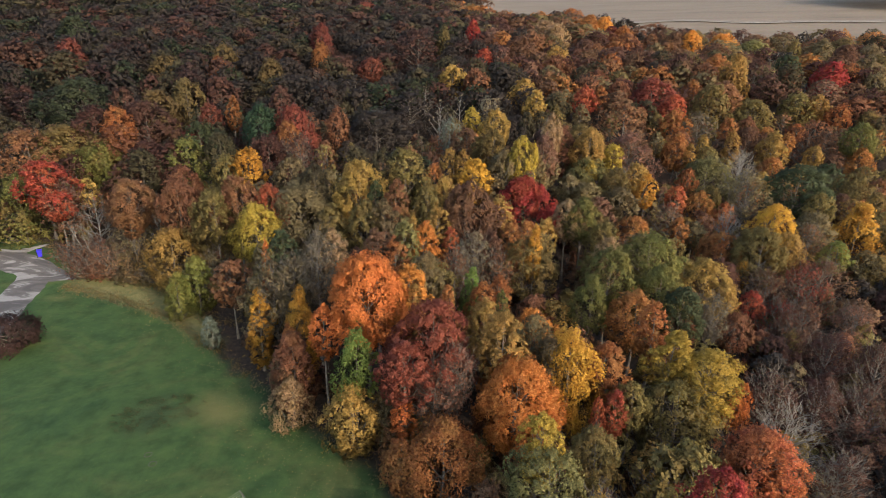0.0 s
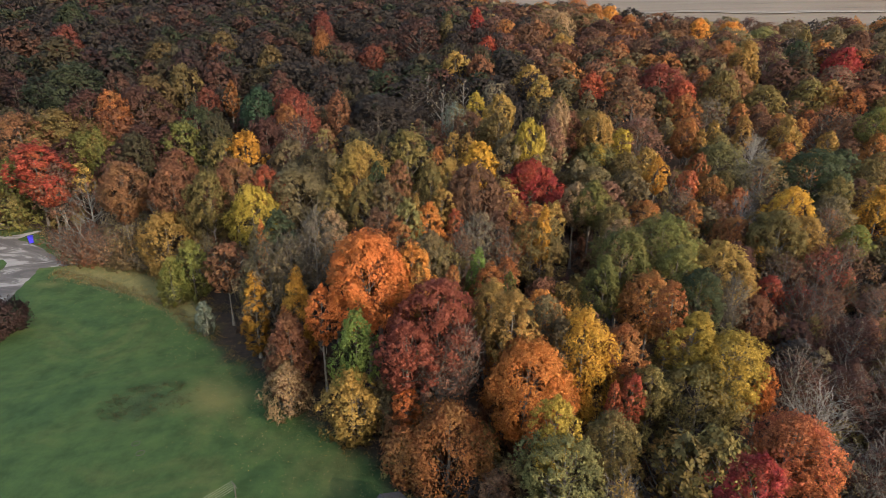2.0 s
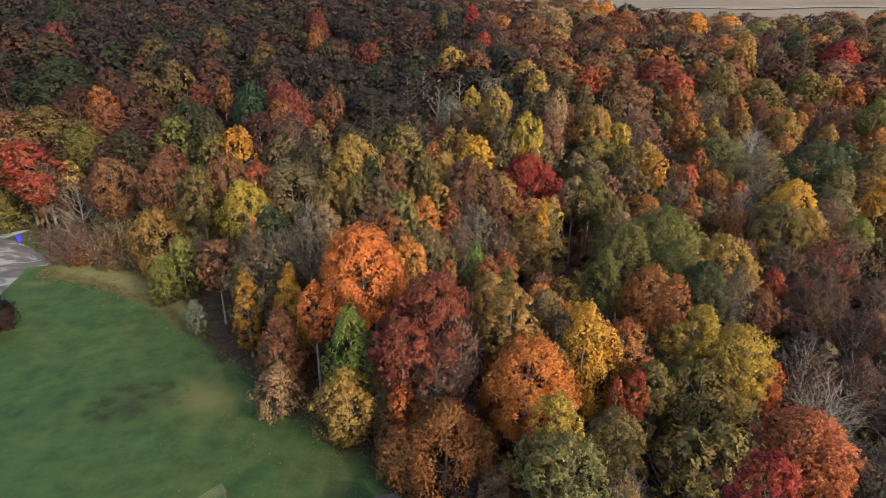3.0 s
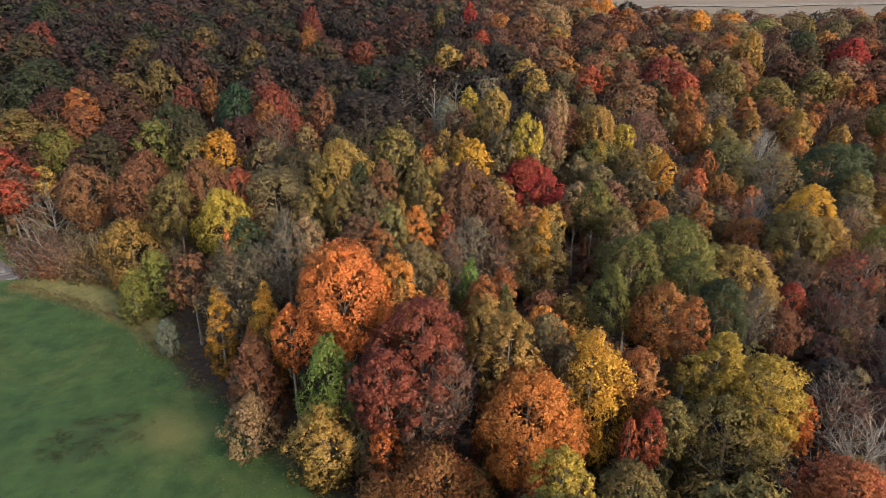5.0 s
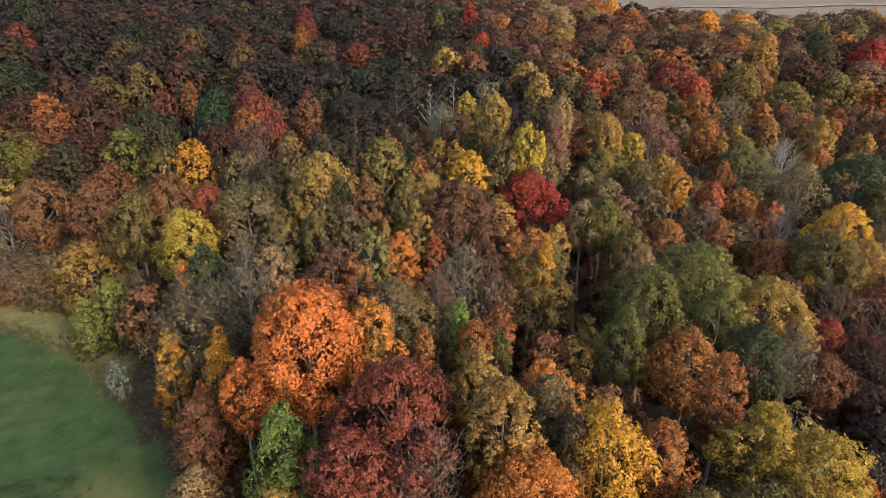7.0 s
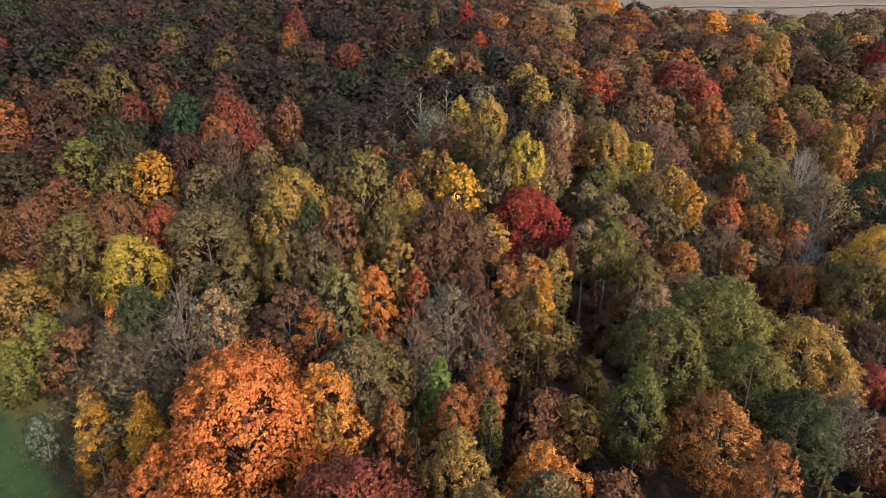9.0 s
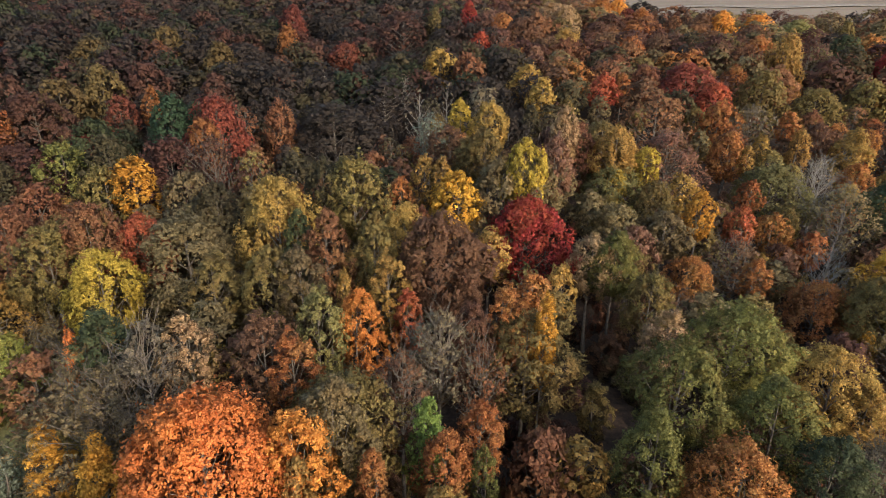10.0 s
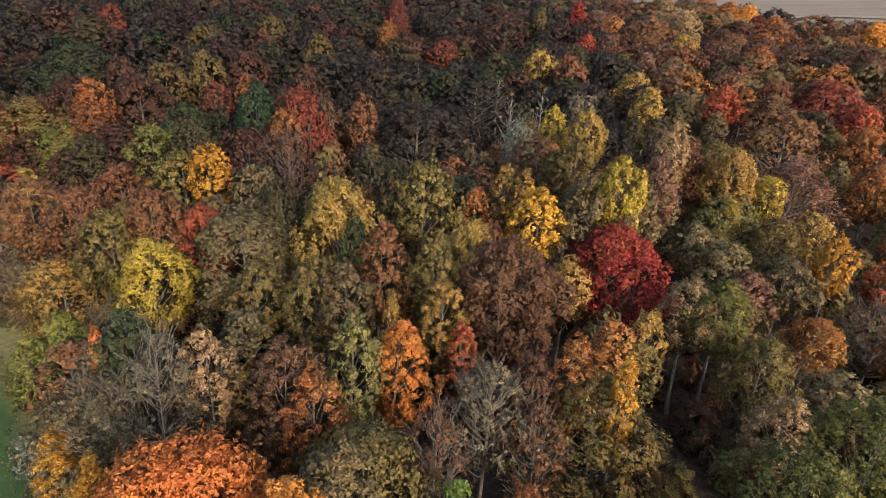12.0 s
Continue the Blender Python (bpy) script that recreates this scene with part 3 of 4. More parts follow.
tree(-1.4, 73.9, 18.1, 3.1, "yo", "r")
tree(40.7, 74.4, 10.4, 6.4, "fr", "r")
tree(47.7, 74.6, 8.9, 6.5, "br", "s")
tree(56.0, 74.8, 10.5, 8.5, "br", "s")
tree(-28.2, 75.0, 16.8, 6.8, "yl", "r")
tree(-36.5, 78.0, 7.5, 7.2, "go", "s")
tree(-3.0, 78.1, 19.7, 4.1, "ol", "r")
tree(46.3, 78.5, 8.3, 2.2, "gd", "o")
tree(-7.8, 78.5, 19.8, 4.2, "rb", "r")
tree(-35.9, 78.7, 17.4, 5.4, "ol", "r")
tree(-37.6, 78.9, 6.0, 6.1, "gy", "b")
tree(2.7, 78.9, 19.2, 7.9, "br", "m")
tree(48.7, 79.1, 13.4, 7.6, "ol", "r")
tree(24.5, 79.3, 13.7, 5.1, "ol", "r")
tree(52.6, 79.5, 12.8, 6.3, "yo", "r")
tree(-43.6, 79.4, 10.6, 8.0, "yo", "e")
tree(-11.2, 80.6, 18.9, 3.4, "dg", "r")
tree(61.6, 80.6, 11.1, 4.1, "lg", "r")
tree(-46.9, 81.5, 3.5, 5.9, "go", "s")
tree(-23.5, 81.6, 17.4, 12.7, "go", "r")
tree(-33.6, 81.8, 18.6, 6.9, "rb", "r")
tree(-52.7, 82.3, 2.5, 5.9, "go", "e")
tree(49.9, 82.8, 12.2, 5.4, "ol", "r")
tree(-28.9, 82.9, 17.2, 5.3, "rr", "r")
tree(-0.7, 82.9, 19.0, 5.3, "yo", "r")
tree(-58.9, 83.0, 2.5, 4.8, "rb", "e")
tree(-60.5, 83.0, 4.0, 6.1, "rb", "s")
tree(-43.5, 83.0, 17.3, 6.8, "rb", "r")
tree(-14.5, 84.0, 21.0, 7.5, "yo", "r")
tree(-52.4, 84.0, 12.7, 3.0, "rb", "r")
tree(-54.9, 84.2, 4.0, 7.6, "tn", "s")
tree(-57.1, 84.2, 5.0, 9.1, "pk", "s")
tree(22.2, 84.4, 15.6, 5.6, "gn", "r")
tree(53.1, 84.5, 15.4, 6.1, "gd", "r")
tree(-38.4, 84.7, 15.5, 8.8, "ol", "r")
tree(45.1, 84.7, 10.1, 7.7, "do", "r")
tree(60.0, 85.3, 11.7, 4.3, "rb", "s")
tree(20.0, 85.6, 14.8, 5.2, "tn", "r")
tree(-53.0, 85.7, 16.3, 7.8, "rb", "r")
tree(-52.7, 86.6, 5.0, 9.4, "go", "s")
tree(39.2, 87.4, 11.6, 3.1, "do", "r")
tree(-22.6, 87.8, 18.9, 5.6, "fo", "r")
tree(32.1, 87.9, 11.4, 5.4, "do", "r")
tree(62.7, 88.4, 12.5, 7.7, "go", "r")
tree(-24.9, 88.9, 16.3, 8.6, "go", "r")
tree(48.5, 89.2, 12.0, 3.9, "gy", "b")
tree(71.0, 89.4, 13.6, 5.5, "gd", "o")
tree(-62.7, 90.3, 10.8, 9.0, "gy", "b")
tree(25.9, 90.5, 10.9, 5.0, "ol", "r")
tree(38.7, 91.2, 11.7, 5.9, "br", "s")
tree(-27.5, 91.6, 18.9, 6.8, "go", "r")
tree(-52.1, 91.7, 10.2, 6.8, "gy", "b")
tree(-7.7, 92.3, 20.8, 7.8, "ol", "r")
tree(-47.5, 92.8, 15.9, 7.0, "rb", "r")
tree(27.1, 93.4, 12.1, 5.1, "pk", "r")
tree(-11.8, 93.9, 19.8, 5.0, "fo", "r")
tree(13.4, 94.1, 15.0, 9.7, "rd", "m")
tree(-40.3, 95.3, 17.6, 5.2, "ol", "r")
tree(4.8, 95.5, 17.7, 6.5, "gd", "r")
tree(31.7, 96.1, 12.9, 6.3, "go", "r")
tree(-36.7, 96.1, 18.5, 6.1, "gd", "r")
tree(68.3, 96.3, 12.7, 5.3, "ol", "r")
tree(25.6, 97.3, 13.1, 6.4, "go", "r")
tree(13.4, 98.6, 21.0, 5.4, "yl", "r")
tree(37.2, 98.9, 14.8, 3.6, "gd", "r")
tree(10.6, 99.3, 17.7, 9.5, "go", "r")
tree(-62.6, 100.1, 13.7, 5.5, "fr", "r")
tree(-58.7, 100.2, 16.1, 7.5, "fo", "r")
tree(56.6, 100.2, 14.8, 7.2, "go", "s")
tree(-28.4, 100.8, 19.5, 6.5, "fr", "s")
tree(44.1, 101.1, 11.4, 4.0, "rr", "r")
tree(49.0, 102.0, 10.2, 5.6, "do", "r")
tree(-34.9, 102.2, 18.8, 9.8, "fr", "r")
tree(16.2, 102.7, 16.8, 6.6, "go", "r")
tree(2.7, 103.2, 16.9, 3.3, "yo", "r")
tree(-54.5, 103.4, 16.6, 5.6, "fr", "r")
tree(18.2, 103.8, 19.9, 4.6, "pk", "r")
tree(69.3, 104.1, 14.8, 11.3, "dg", "r")
tree(-51.9, 104.5, 17.3, 7.7, "gn", "r")
tree(0.0, 105.1, 16.5, 3.4, "yo", "r")
tree(-45.5, 105.3, 18.1, 6.8, "fo", "r")
tree(33.5, 106.3, 12.7, 6.9, "ol", "r")
tree(-77.5, 107.7, 12.0, 7.2, "fr", "r")
tree(8.5, 107.8, 19.2, 5.7, "ol", "r")
tree(38.2, 108.0, 13.1, 4.7, "yo", "r")
tree(6.4, 108.2, 18.2, 4.6, "ol", "r")
tree(-61.9, 108.2, 15.3, 8.2, "fr", "r")
tree(-87.4, 108.6, 16.6, 10.6, "rb", "r")
tree(-33.0, 108.6, 19.7, 5.3, "fa", "r")
tree(50.0, 110.8, 11.3, 3.4, "do", "r")
tree(-72.6, 110.0, 13.7, 7.7, "gn", "r")
tree(29.7, 111.2, 12.3, 2.6, "yl", "r")
tree(-74.0, 111.3, 14.5, 7.4, "ol", "r")
tree(-74.5, 111.4, 13.5, 9.8, "gn", "r")
tree(85.1, 111.4, 10.5, 8.1, "ol", "r")
tree(61.3, 112.8, 14.7, 7.2, "gy", "b")
tree(29.2, 113.2, 11.8, 9.8, "pg", "r")
tree(-70.9, 113.7, 16.4, 8.6, "rb", "r")
tree(-33.3, 114.5, 21.0, 9.7, "cr", "r")
tree(-40.2, 114.5, 21.0, 7.6, "te", "r")
tree(-82.3, 114.5, 15.9, 13.9, "ol", "r")
tree(3.5, 114.6, 17.3, 6.2, "br", "r")
tree(-53.9, 114.9, 16.9, 9.6, "dg", "r")
tree(-82.9, 115.2, 14.8, 7.6, "ol", "r")
tree(-71.8, 115.3, 19.7, 6.5, "do", "r")
tree(21.5, 115.9, 19.8, 5.0, "tn", "o")
tree(30.2, 116.0, 17.5, 6.8, "yo", "r")
tree(-56.6, 116.2, 16.0, 4.6, "fd", "r")
tree(35.6, 117.1, 13.7, 4.6, "yl", "r")
tree(-77.8, 117.5, 19.0, 8.9, "fr", "r")
tree(57.6, 118.0, 10.7, 12.1, "pg", "r")
tree(64.6, 118.3, 12.0, 5.8, "gy", "b")
tree(84.5, 119.2, 9.4, 7.8, "dg", "r")
tree(-25.1, 119.3, 19.2, 5.4, "rb", "o")
tree(24.0, 120.2, 16.0, 8.9, "rb", "r")
tree(73.2, 121.1, 10.1, 5.3, "do", "r")
tree(40.2, 121.7, 14.6, 12.1, "pk", "s")
tree(-0.0, 121.8, 16.9, 5.3, "pw", "s")
tree(81.1, 123.4, 7.9, 5.9, "yo", "r")
tree(42.3, 123.5, 14.4, 8.0, "br", "s")
tree(55.4, 123.9, 11.9, 2.6, "yo", "r")
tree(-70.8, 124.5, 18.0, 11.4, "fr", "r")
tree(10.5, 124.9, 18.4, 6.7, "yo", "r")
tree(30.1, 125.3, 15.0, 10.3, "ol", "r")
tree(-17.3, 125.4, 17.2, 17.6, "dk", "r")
tree(53.3, 126.4, 13.5, 6.6, "do", "r")
tree(96.7, 126.5, 10.5, 6.1, "do", "r")
tree(76.1, 127.4, 13.5, 5.8, "yo", "o")
tree(87.2, 128.6, 10.0, 4.2, "yo", "r")
tree(67.2, 128.7, 13.2, 3.6, "yo", "o")
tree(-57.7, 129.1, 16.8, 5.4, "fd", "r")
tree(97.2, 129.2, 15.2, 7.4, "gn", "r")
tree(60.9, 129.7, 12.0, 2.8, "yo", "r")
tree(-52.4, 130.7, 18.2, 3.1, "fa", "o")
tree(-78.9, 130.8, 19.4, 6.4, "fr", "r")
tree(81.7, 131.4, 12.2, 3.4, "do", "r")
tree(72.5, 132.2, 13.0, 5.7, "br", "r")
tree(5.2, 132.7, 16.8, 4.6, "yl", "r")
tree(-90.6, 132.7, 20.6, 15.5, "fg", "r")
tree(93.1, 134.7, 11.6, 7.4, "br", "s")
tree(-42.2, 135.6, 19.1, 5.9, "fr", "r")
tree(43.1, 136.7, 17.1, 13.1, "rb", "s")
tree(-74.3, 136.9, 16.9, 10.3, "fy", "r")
tree(-2.8, 136.9, 17.2, 6.8, "gy", "b")
tree(62.7, 138.8, 14.4, 7.6, "gy", "s")
tree(92.4, 139.5, 12.5, 9.1, "rb", "s")
tree(57.6, 140.5, 14.2, 7.7, "do", "r")
tree(10.1, 141.3, 16.8, 6.2, "gy", "s")
tree(-69.8, 143.3, 18.3, 9.0, "fy", "r")
tree(22.3, 144.9, 17.5, 4.7, "yo", "o")
tree(-62.5, 148.1, 17.8, 9.7, "fr", "r")
tree(2.3, 148.8, 15.4, 7.2, "gy", "b")
tree(82.0, 149.6, 14.3, 9.7, "ol", "r")
tree(106.2, 150.4, 13.1, 5.8, "do", "r")
tree(-11.5, 150.8, 15.4, 17.6, "dk", "s")
tree(61.1, 151.7, 15.3, 6.9, "rr", "r")
tree(71.7, 152.6, 17.3, 9.9, "ol", "r")
tree(37.4, 154.8, 16.3, 5.9, "rr", "r")
tree(102.7, 155.1, 14.2, 6.1, "yo", "r")
tree(-7.1, 155.8, 15.6, 4.3, "gy", "b")
tree(97.9, 156.3, 14.1, 8.5, "ol", "r")
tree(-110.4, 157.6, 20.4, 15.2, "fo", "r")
tree(78.5, 160.3, 16.5, 8.7, "rb", "r")
tree(108.1, 161.3, 15.8, 8.7, "pk", "s")
tree(43.6, 161.5, 15.1, 4.2, "do", "r")
tree(21.1, 162.9, 16.2, 8.1, "yo", "r")
tree(58.8, 163.5, 16.6, 13.2, "cr", "r")
tree(49.7, 164.7, 15.8, 7.2, "rb", "r")
tree(6.9, 166.1, 17.9, 7.3, "rb", "r")
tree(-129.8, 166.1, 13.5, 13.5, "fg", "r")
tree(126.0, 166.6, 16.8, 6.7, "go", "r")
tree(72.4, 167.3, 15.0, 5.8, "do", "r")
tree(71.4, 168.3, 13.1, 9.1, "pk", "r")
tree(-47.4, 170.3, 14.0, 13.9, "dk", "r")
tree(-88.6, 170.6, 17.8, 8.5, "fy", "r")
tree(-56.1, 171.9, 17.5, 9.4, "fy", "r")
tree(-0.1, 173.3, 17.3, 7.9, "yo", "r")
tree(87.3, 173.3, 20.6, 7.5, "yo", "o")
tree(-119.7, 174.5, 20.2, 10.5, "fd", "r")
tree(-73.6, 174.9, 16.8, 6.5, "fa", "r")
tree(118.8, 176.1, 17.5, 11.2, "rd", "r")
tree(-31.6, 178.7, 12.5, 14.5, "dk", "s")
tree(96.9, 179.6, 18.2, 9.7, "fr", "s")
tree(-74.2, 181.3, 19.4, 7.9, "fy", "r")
tree(101.4, 184.2, 15.1, 9.8, "go", "r")
tree(110.8, 187.0, 17.4, 8.0, "dg", "r")
tree(26.4, 188.2, 15.6, 5.5, "pk", "r")
tree(89.1, 190.6, 16.9, 12.3, "do", "r")
tree(-57.5, 190.8, 13.8, 15.4, "dk", "r")
tree(131.8, 191.5, 18.6, 10.2, "br", "r")
tree(-27.9, 191.9, 15.3, 8.5, "fd", "r")
tree(111.7, 193.2, 14.2, 11.6, "go", "r")
tree(-11.1, 197.8, 11.9, 13.3, "dk", "s")
tree(-78.7, 201.8, 14.1, 10.2, "fy", "r")
tree(131.0, 202.8, 17.9, 7.7, "go", "o")
tree(-47.9, 203.4, 16.8, 6.7, "fa", "o")
tree(126.9, 204.5, 12.9, 8.1, "rb", "r")
tree(18.1, 205.8, 17.4, 7.9, "pk", "s")
tree(-138.3, 205.8, 21.0, 13.4, "fg", "r")
tree(11.4, 207.6, 16.2, 7.3, "rd", "r")
tree(38.2, 208.9, 17.1, 11.3, "yo", "r")
tree(84.5, 209.4, 15.2, 13.6, "br", "r")
tree(-13.2, 213.2, 20.3, 17.6, "fr", "s")
tree(-41.8, 213.5, 11.5, 17.2, "fr", "s")
tree(128.8, 215.4, 15.6, 5.0, "ol", "o")
tree(-166.3, 215.4, 11.3, 17.3, "dk", "r")
tree(26.5, 220.5, 18.3, 14.4, "br", "r")
tree(116.0, 220.8, 15.5, 14.3, "pg", "r")
tree(-3.6, 228.6, 19.7, 5.4, "fy", "o")
tree(132.1, 228.8, 16.6, 11.9, "go", "s")
tree(-51.9, 228.8, 11.2, 9.8, "fr", "o")
tree(86.8, 230.7, 14.1, 13.6, "rb", "r")
tree(-53.8, 231.0, 19.3, 8.9, "fd", "r")
tree(97.2, 233.2, 17.5, 9.7, "oy", "r")
tree(90.6, 233.6, 16.9, 10.1, "br", "r")
tree(-173.3, 236.1, 10.4, 15.6, "dk", "r")
tree(112.6, 239.2, 15.0, 11.9, "oy", "r")
tree(15.8, 239.2, 18.7, 8.4, "pk", "s")
tree(61.0, 244.5, 11.3, 13.0, "rb", "r")
tree(61.4, 245.4, 16.2, 13.4, "fr", "r")
tree(85.7, 246.1, 14.7, 5.7, "rb", "r")
tree(89.9, 246.6, 15.3, 5.2, "br", "r")
tree(8.6, 249.4, 19.4, 7.3, "rd", "o")
tree(83.0, 253.2, 14.1, 4.7, "dk", "r")
tree(45.9, 253.5, 18.6, 11.1, "tn", "r")
tree(79.1, 265.8, 15.1, 10.2, "do", "r")
tree(42.7, 266.6, 18.0, 16.0, "tn", "r")
tree(74.2, 268.1, 14.8, 9.4, "fd", "r")
tree(-3.2, 272.8, 10.0, 9.0, "fy", "o")
tree(89.2, 274.2, 10.0, 7.2, "go", "o")
tree(-212.6, 282.6, 10.0, 17.6, "fo", "r")
tree(67.6, 286.3, 17.5, 11.0, "do", "r")
tree(75.6, 288.4, 16.1, 10.1, "oy", "r")
tree(74.4, 328.9, 10.0, 12.9, "oy", "r")
tree(-76.1, 365.8, 10.0, 10.5, "gy", "b")
tree(-95.5, 366.6, 10.0, 10.6, "gy", "b")
tree(76.0, 373.5, 10.0, 14.5, "do", "r")
tree(0.7, 373.7, 10.0, 17.1, "go", "r")
tree(-13.3, 380.9, 10.0, 9.9, "gy", "b")
tree(-59.7, 388.8, 10.0, 17.6, "fd", "r")
tree(-70.6, 391.0, 10.0, 10.2, "gy", "b")
tree(-29.6, 400.2, 10.0, 11.4, "gy", "b")
tree(-28.7, 404.3, 10.0, 17.6, "fr", "s")
tree(-21.1, 409.6, 10.0, 12.8, "gy", "b")


# ---- things beside the wood ----
def part(name, bm, mat, parent, label=""):
    mesh = bpy.data.meshes.new(name)
    bm.to_mesh(mesh)
    bm.free()
    mesh.materials.append(mat)
    ob = new(name, mesh)
    ob.parent = parent
    return tagged(ob, label) if label else ob


def box(bm, size, at, turn=None, bevel=0.0, taper=1.0):
    """A bevelled block; taper: how wide its foot is beside its top."""
    made = bmesh.ops.create_cube(bm, size=1.0)["verts"]
    for v in made:
        k = taper if v.co.z < 0 else 1.0
        v.co = Vector((v.co.x * size[0] * k, v.co.y * size[1] * k, v.co.z * size[2]))
    if bevel:
        edges = list({e for v in made for e in v.link_edges})
        made = list({v for f in bmesh.ops.bevel(bm, geom=edges, offset=bevel, segments=2, affect="EDGES")["faces"] for v in f.verts} | {v for v in made if v.is_valid})
    m = Matrix.Translation(at) @ (turn or Matrix.Identity(4))
    bmesh.ops.transform(bm, matrix=m, verts=made)


def rod(bm, a, b, r0, r1=None, sides=8):
    a, b = Vector(a), Vector(b)
    m = Matrix.Translation((a + b) / 2) @ (b - a).to_track_quat("Z", "Y").to_matrix().to_4x4()
    bmesh.ops.create_cone(bm, cap_ends=True, segments=sides, radius1=r0, radius2=r0 if r1 is None else r1, depth=(b - a).length, matrix=m)


def drive_material():
    mat, nodes, links, bsdf = material("old_drive")
    geo = nodes.new("ShaderNodeNewGeometry")
    flow = nodes.new("ShaderNodeMapping")
    flow.inputs["Rotation"].default_value = (0, 0, -0.9)
    flow.inputs["Scale"].default_value = (0.13, 0.26, 0.3)
    links.new(geo.outputs["Position"], flow.inputs["Vector"])
    patches = noise_node(nodes, links, 1.0, 6, 0.62, flow.outputs["Vector"], 1.0)
    tint = ramp(nodes, ((0.40, (0.060, 0.050, 0.044)), (0.50, (0.095, 0.082, 0.070)), (0.535, (0.19, 0.172, 0.155)), (0.7, (0.26, 0.24, 0.215))))
    links.new(patches.outputs["Fac"], tint.inputs["Fac"])
    grit = noise_node(nodes, links, 9.0, 5, 0.7, geo.outputs["Position"])
    links.new(mix_node(nodes, links, 0.35, tint.outputs["Color"], grit.outputs["Color"], "SOFT_LIGHT"), bsdf.inputs["Base Color"])
    bsdf.inputs["Roughness"].default_value = 0.85
    bump(nodes, links, grit.outputs["Fac"], 0.5, 0.03, bsdf)
    return mat


def build_drive():
    """A worn drive that forks round a grass island and ends in a point at the track."""
    arms = (
        ((-98, 90), (-86, 88.6), (-80.9, 88.2), (-76, 87), (-70.5, 84.4), (-66, 82.7), (-62.3, 82.2), (3.6, 3.6, 3.5, 3.4, 3.0, 1.9, 0.12)),
        ((-61, 56), (-63.9, 64.6), (-65.6, 69.6), (-67.2, 73.6), (-68.5, 77.8), (-69.8, 82.5), (-72.5, 86.2), (2.6, 2.7, 2.8, 3.0, 3.3, 3.2, 1.8)),
        ((-81, 89.4), (-79.4, 90.2), (-78, 91.0), (-77.3, 91.7), (-76.8, 92.3), (-76, 93), (-75.1, 93.6), (1.4, 1.3, 1.2, 0.9, 0.7, 0.5, 0.1)),
    )
    bm = bmesh.new()
    for lift, (*line, half) in enumerate(arms):
        dense = []
        for i in range(len(line) - 1):
            for s in np.linspace(0, 1, 9)[:-1]:
                dense.append((line[i][0] * (1 - s) + line[i + 1][0] * s, line[i][1] * (1 - s) + line[i + 1][1] * s, half[i] * (1 - s) + half[i + 1] * s))
        dense.append((*line[-1], half[-1]))
        rows = []
        for i, (x, y, w) in enumerate(dense):
            p, q = dense[max(i - 1, 0)], dense[min(i + 1, len(dense) - 1)]
            side = Vector((-(q[1] - p[1]), q[0] - p[0])).normalized()
            row = []
            for k in range(7):
                s = -1 + 2 * k / 6
                ragged = w * (1 + 0.16 * noise.noise((x * 0.8, y * 0.8, s * 3))) if abs(s) == 1 else w
                px, py = x + side.x * ragged * s, y + side.y * ragged * s
                row.append(bm.verts.new((px, py, ground_z(px, py) + 0.06 - (0.10 if abs(s) == 1 else 0.0) + noise.noise((px * 0.06, py * 0.06, 4.0)) * 0.22 + 0.005 * lift)))
            rows.append(row)
        for r0, r1 in zip(rows, rows[1:]):
            for k in range(6):
                bm.faces.new((r0[k], r0[k + 1], r1[k + 1], r1[k]))
    bmesh.ops.recalc_face_normals(bm, faces=bm.faces)
    mesh = bpy.data.meshes.new("drive")
    bm.to_mesh(mesh)
    bm.free()
    for face in mesh.polygons:
        face.use_smooth = True
    mesh.materials.append(drive_material())
    tagged(new("drive", mesh), "worn grey asphalt drive with pale cracked patches beside the lawn", "drive", kind="structure")


build_drive()


def field_track():
    """A pale farm track across the stubble with a strip of dark rough grass above it."""
    line = ((60, 384), (110, 375), (156, 368), (207, 354), (262, 350), (345, 344), (460, 350))
    for name, label, colour, width, shift in (("farm_track", "pale dirt track across the stubble field", (0.22, 0.18, 0.135), 1.2, 0), ("grass_strip", "dark rough grass strip beside the farm track", (0.15, 0.115, 0.080), 2.2, 4)):
        bm = bmesh.new()
        rows = []
        for i in range(len(line) - 1):
            for s in np.linspace(0, 1, 14)[:-1]:
                x, y = line[i][0] * (1 - s) + line[i + 1][0] * s, line[i][1] * (1 - s) + line[i + 1][1] * s + shift
                y += noise.noise((x * 0.03, 1.0, 2.0)) * 3
                w = width * (1 + 0.5 * noise.noise((x * 0.12, shift, 5.0)))
                rows.append([bm.verts.new((x, y + k * w, ground_z(x, y + k * w) + noise.noise((x * 0.02, (y + k * w) * 0.02, 9.0)) * 1.2 + 0.45)) for k in (-1, 0, 1)])
        for r0, r1 in zip(rows, rows[1:]):
            for k in range(2):
                bm.faces.new((r0[k], r1[k], r1[k + 1], r0[k + 1]))
        mesh = bpy.data.meshes.new(name)
        bm.to_mesh(mesh)
        bm.free()
        mesh.materials.append(plain(name, colour, 0.9, 0, 0.4, 0.3))
        tagged(new(name, mesh), label, "track", kind="structure")


field_track()

BLUE = plain("blue_plastic", (0.030, 0.022, 0.42), 0.4, 0, 8, 0.15)
BLACK = plain("black_rubber", (0.02, 0.02, 0.02), 0.6, 0, 8, 0.2)
ROOFING = plain("dark_shingle", (0.022, 0.022, 0.024), 0.85, 0, 3, 0.35, 0.02)
BOARD = plain("weathered_board", (0.16, 0.12, 0.09), 0.8, 0, 5, 0.3, 0.01)
STEEL = plain("rusty_steel", (0.07, 0.06, 0.05), 0.6, 0.3, 6, 0.2)
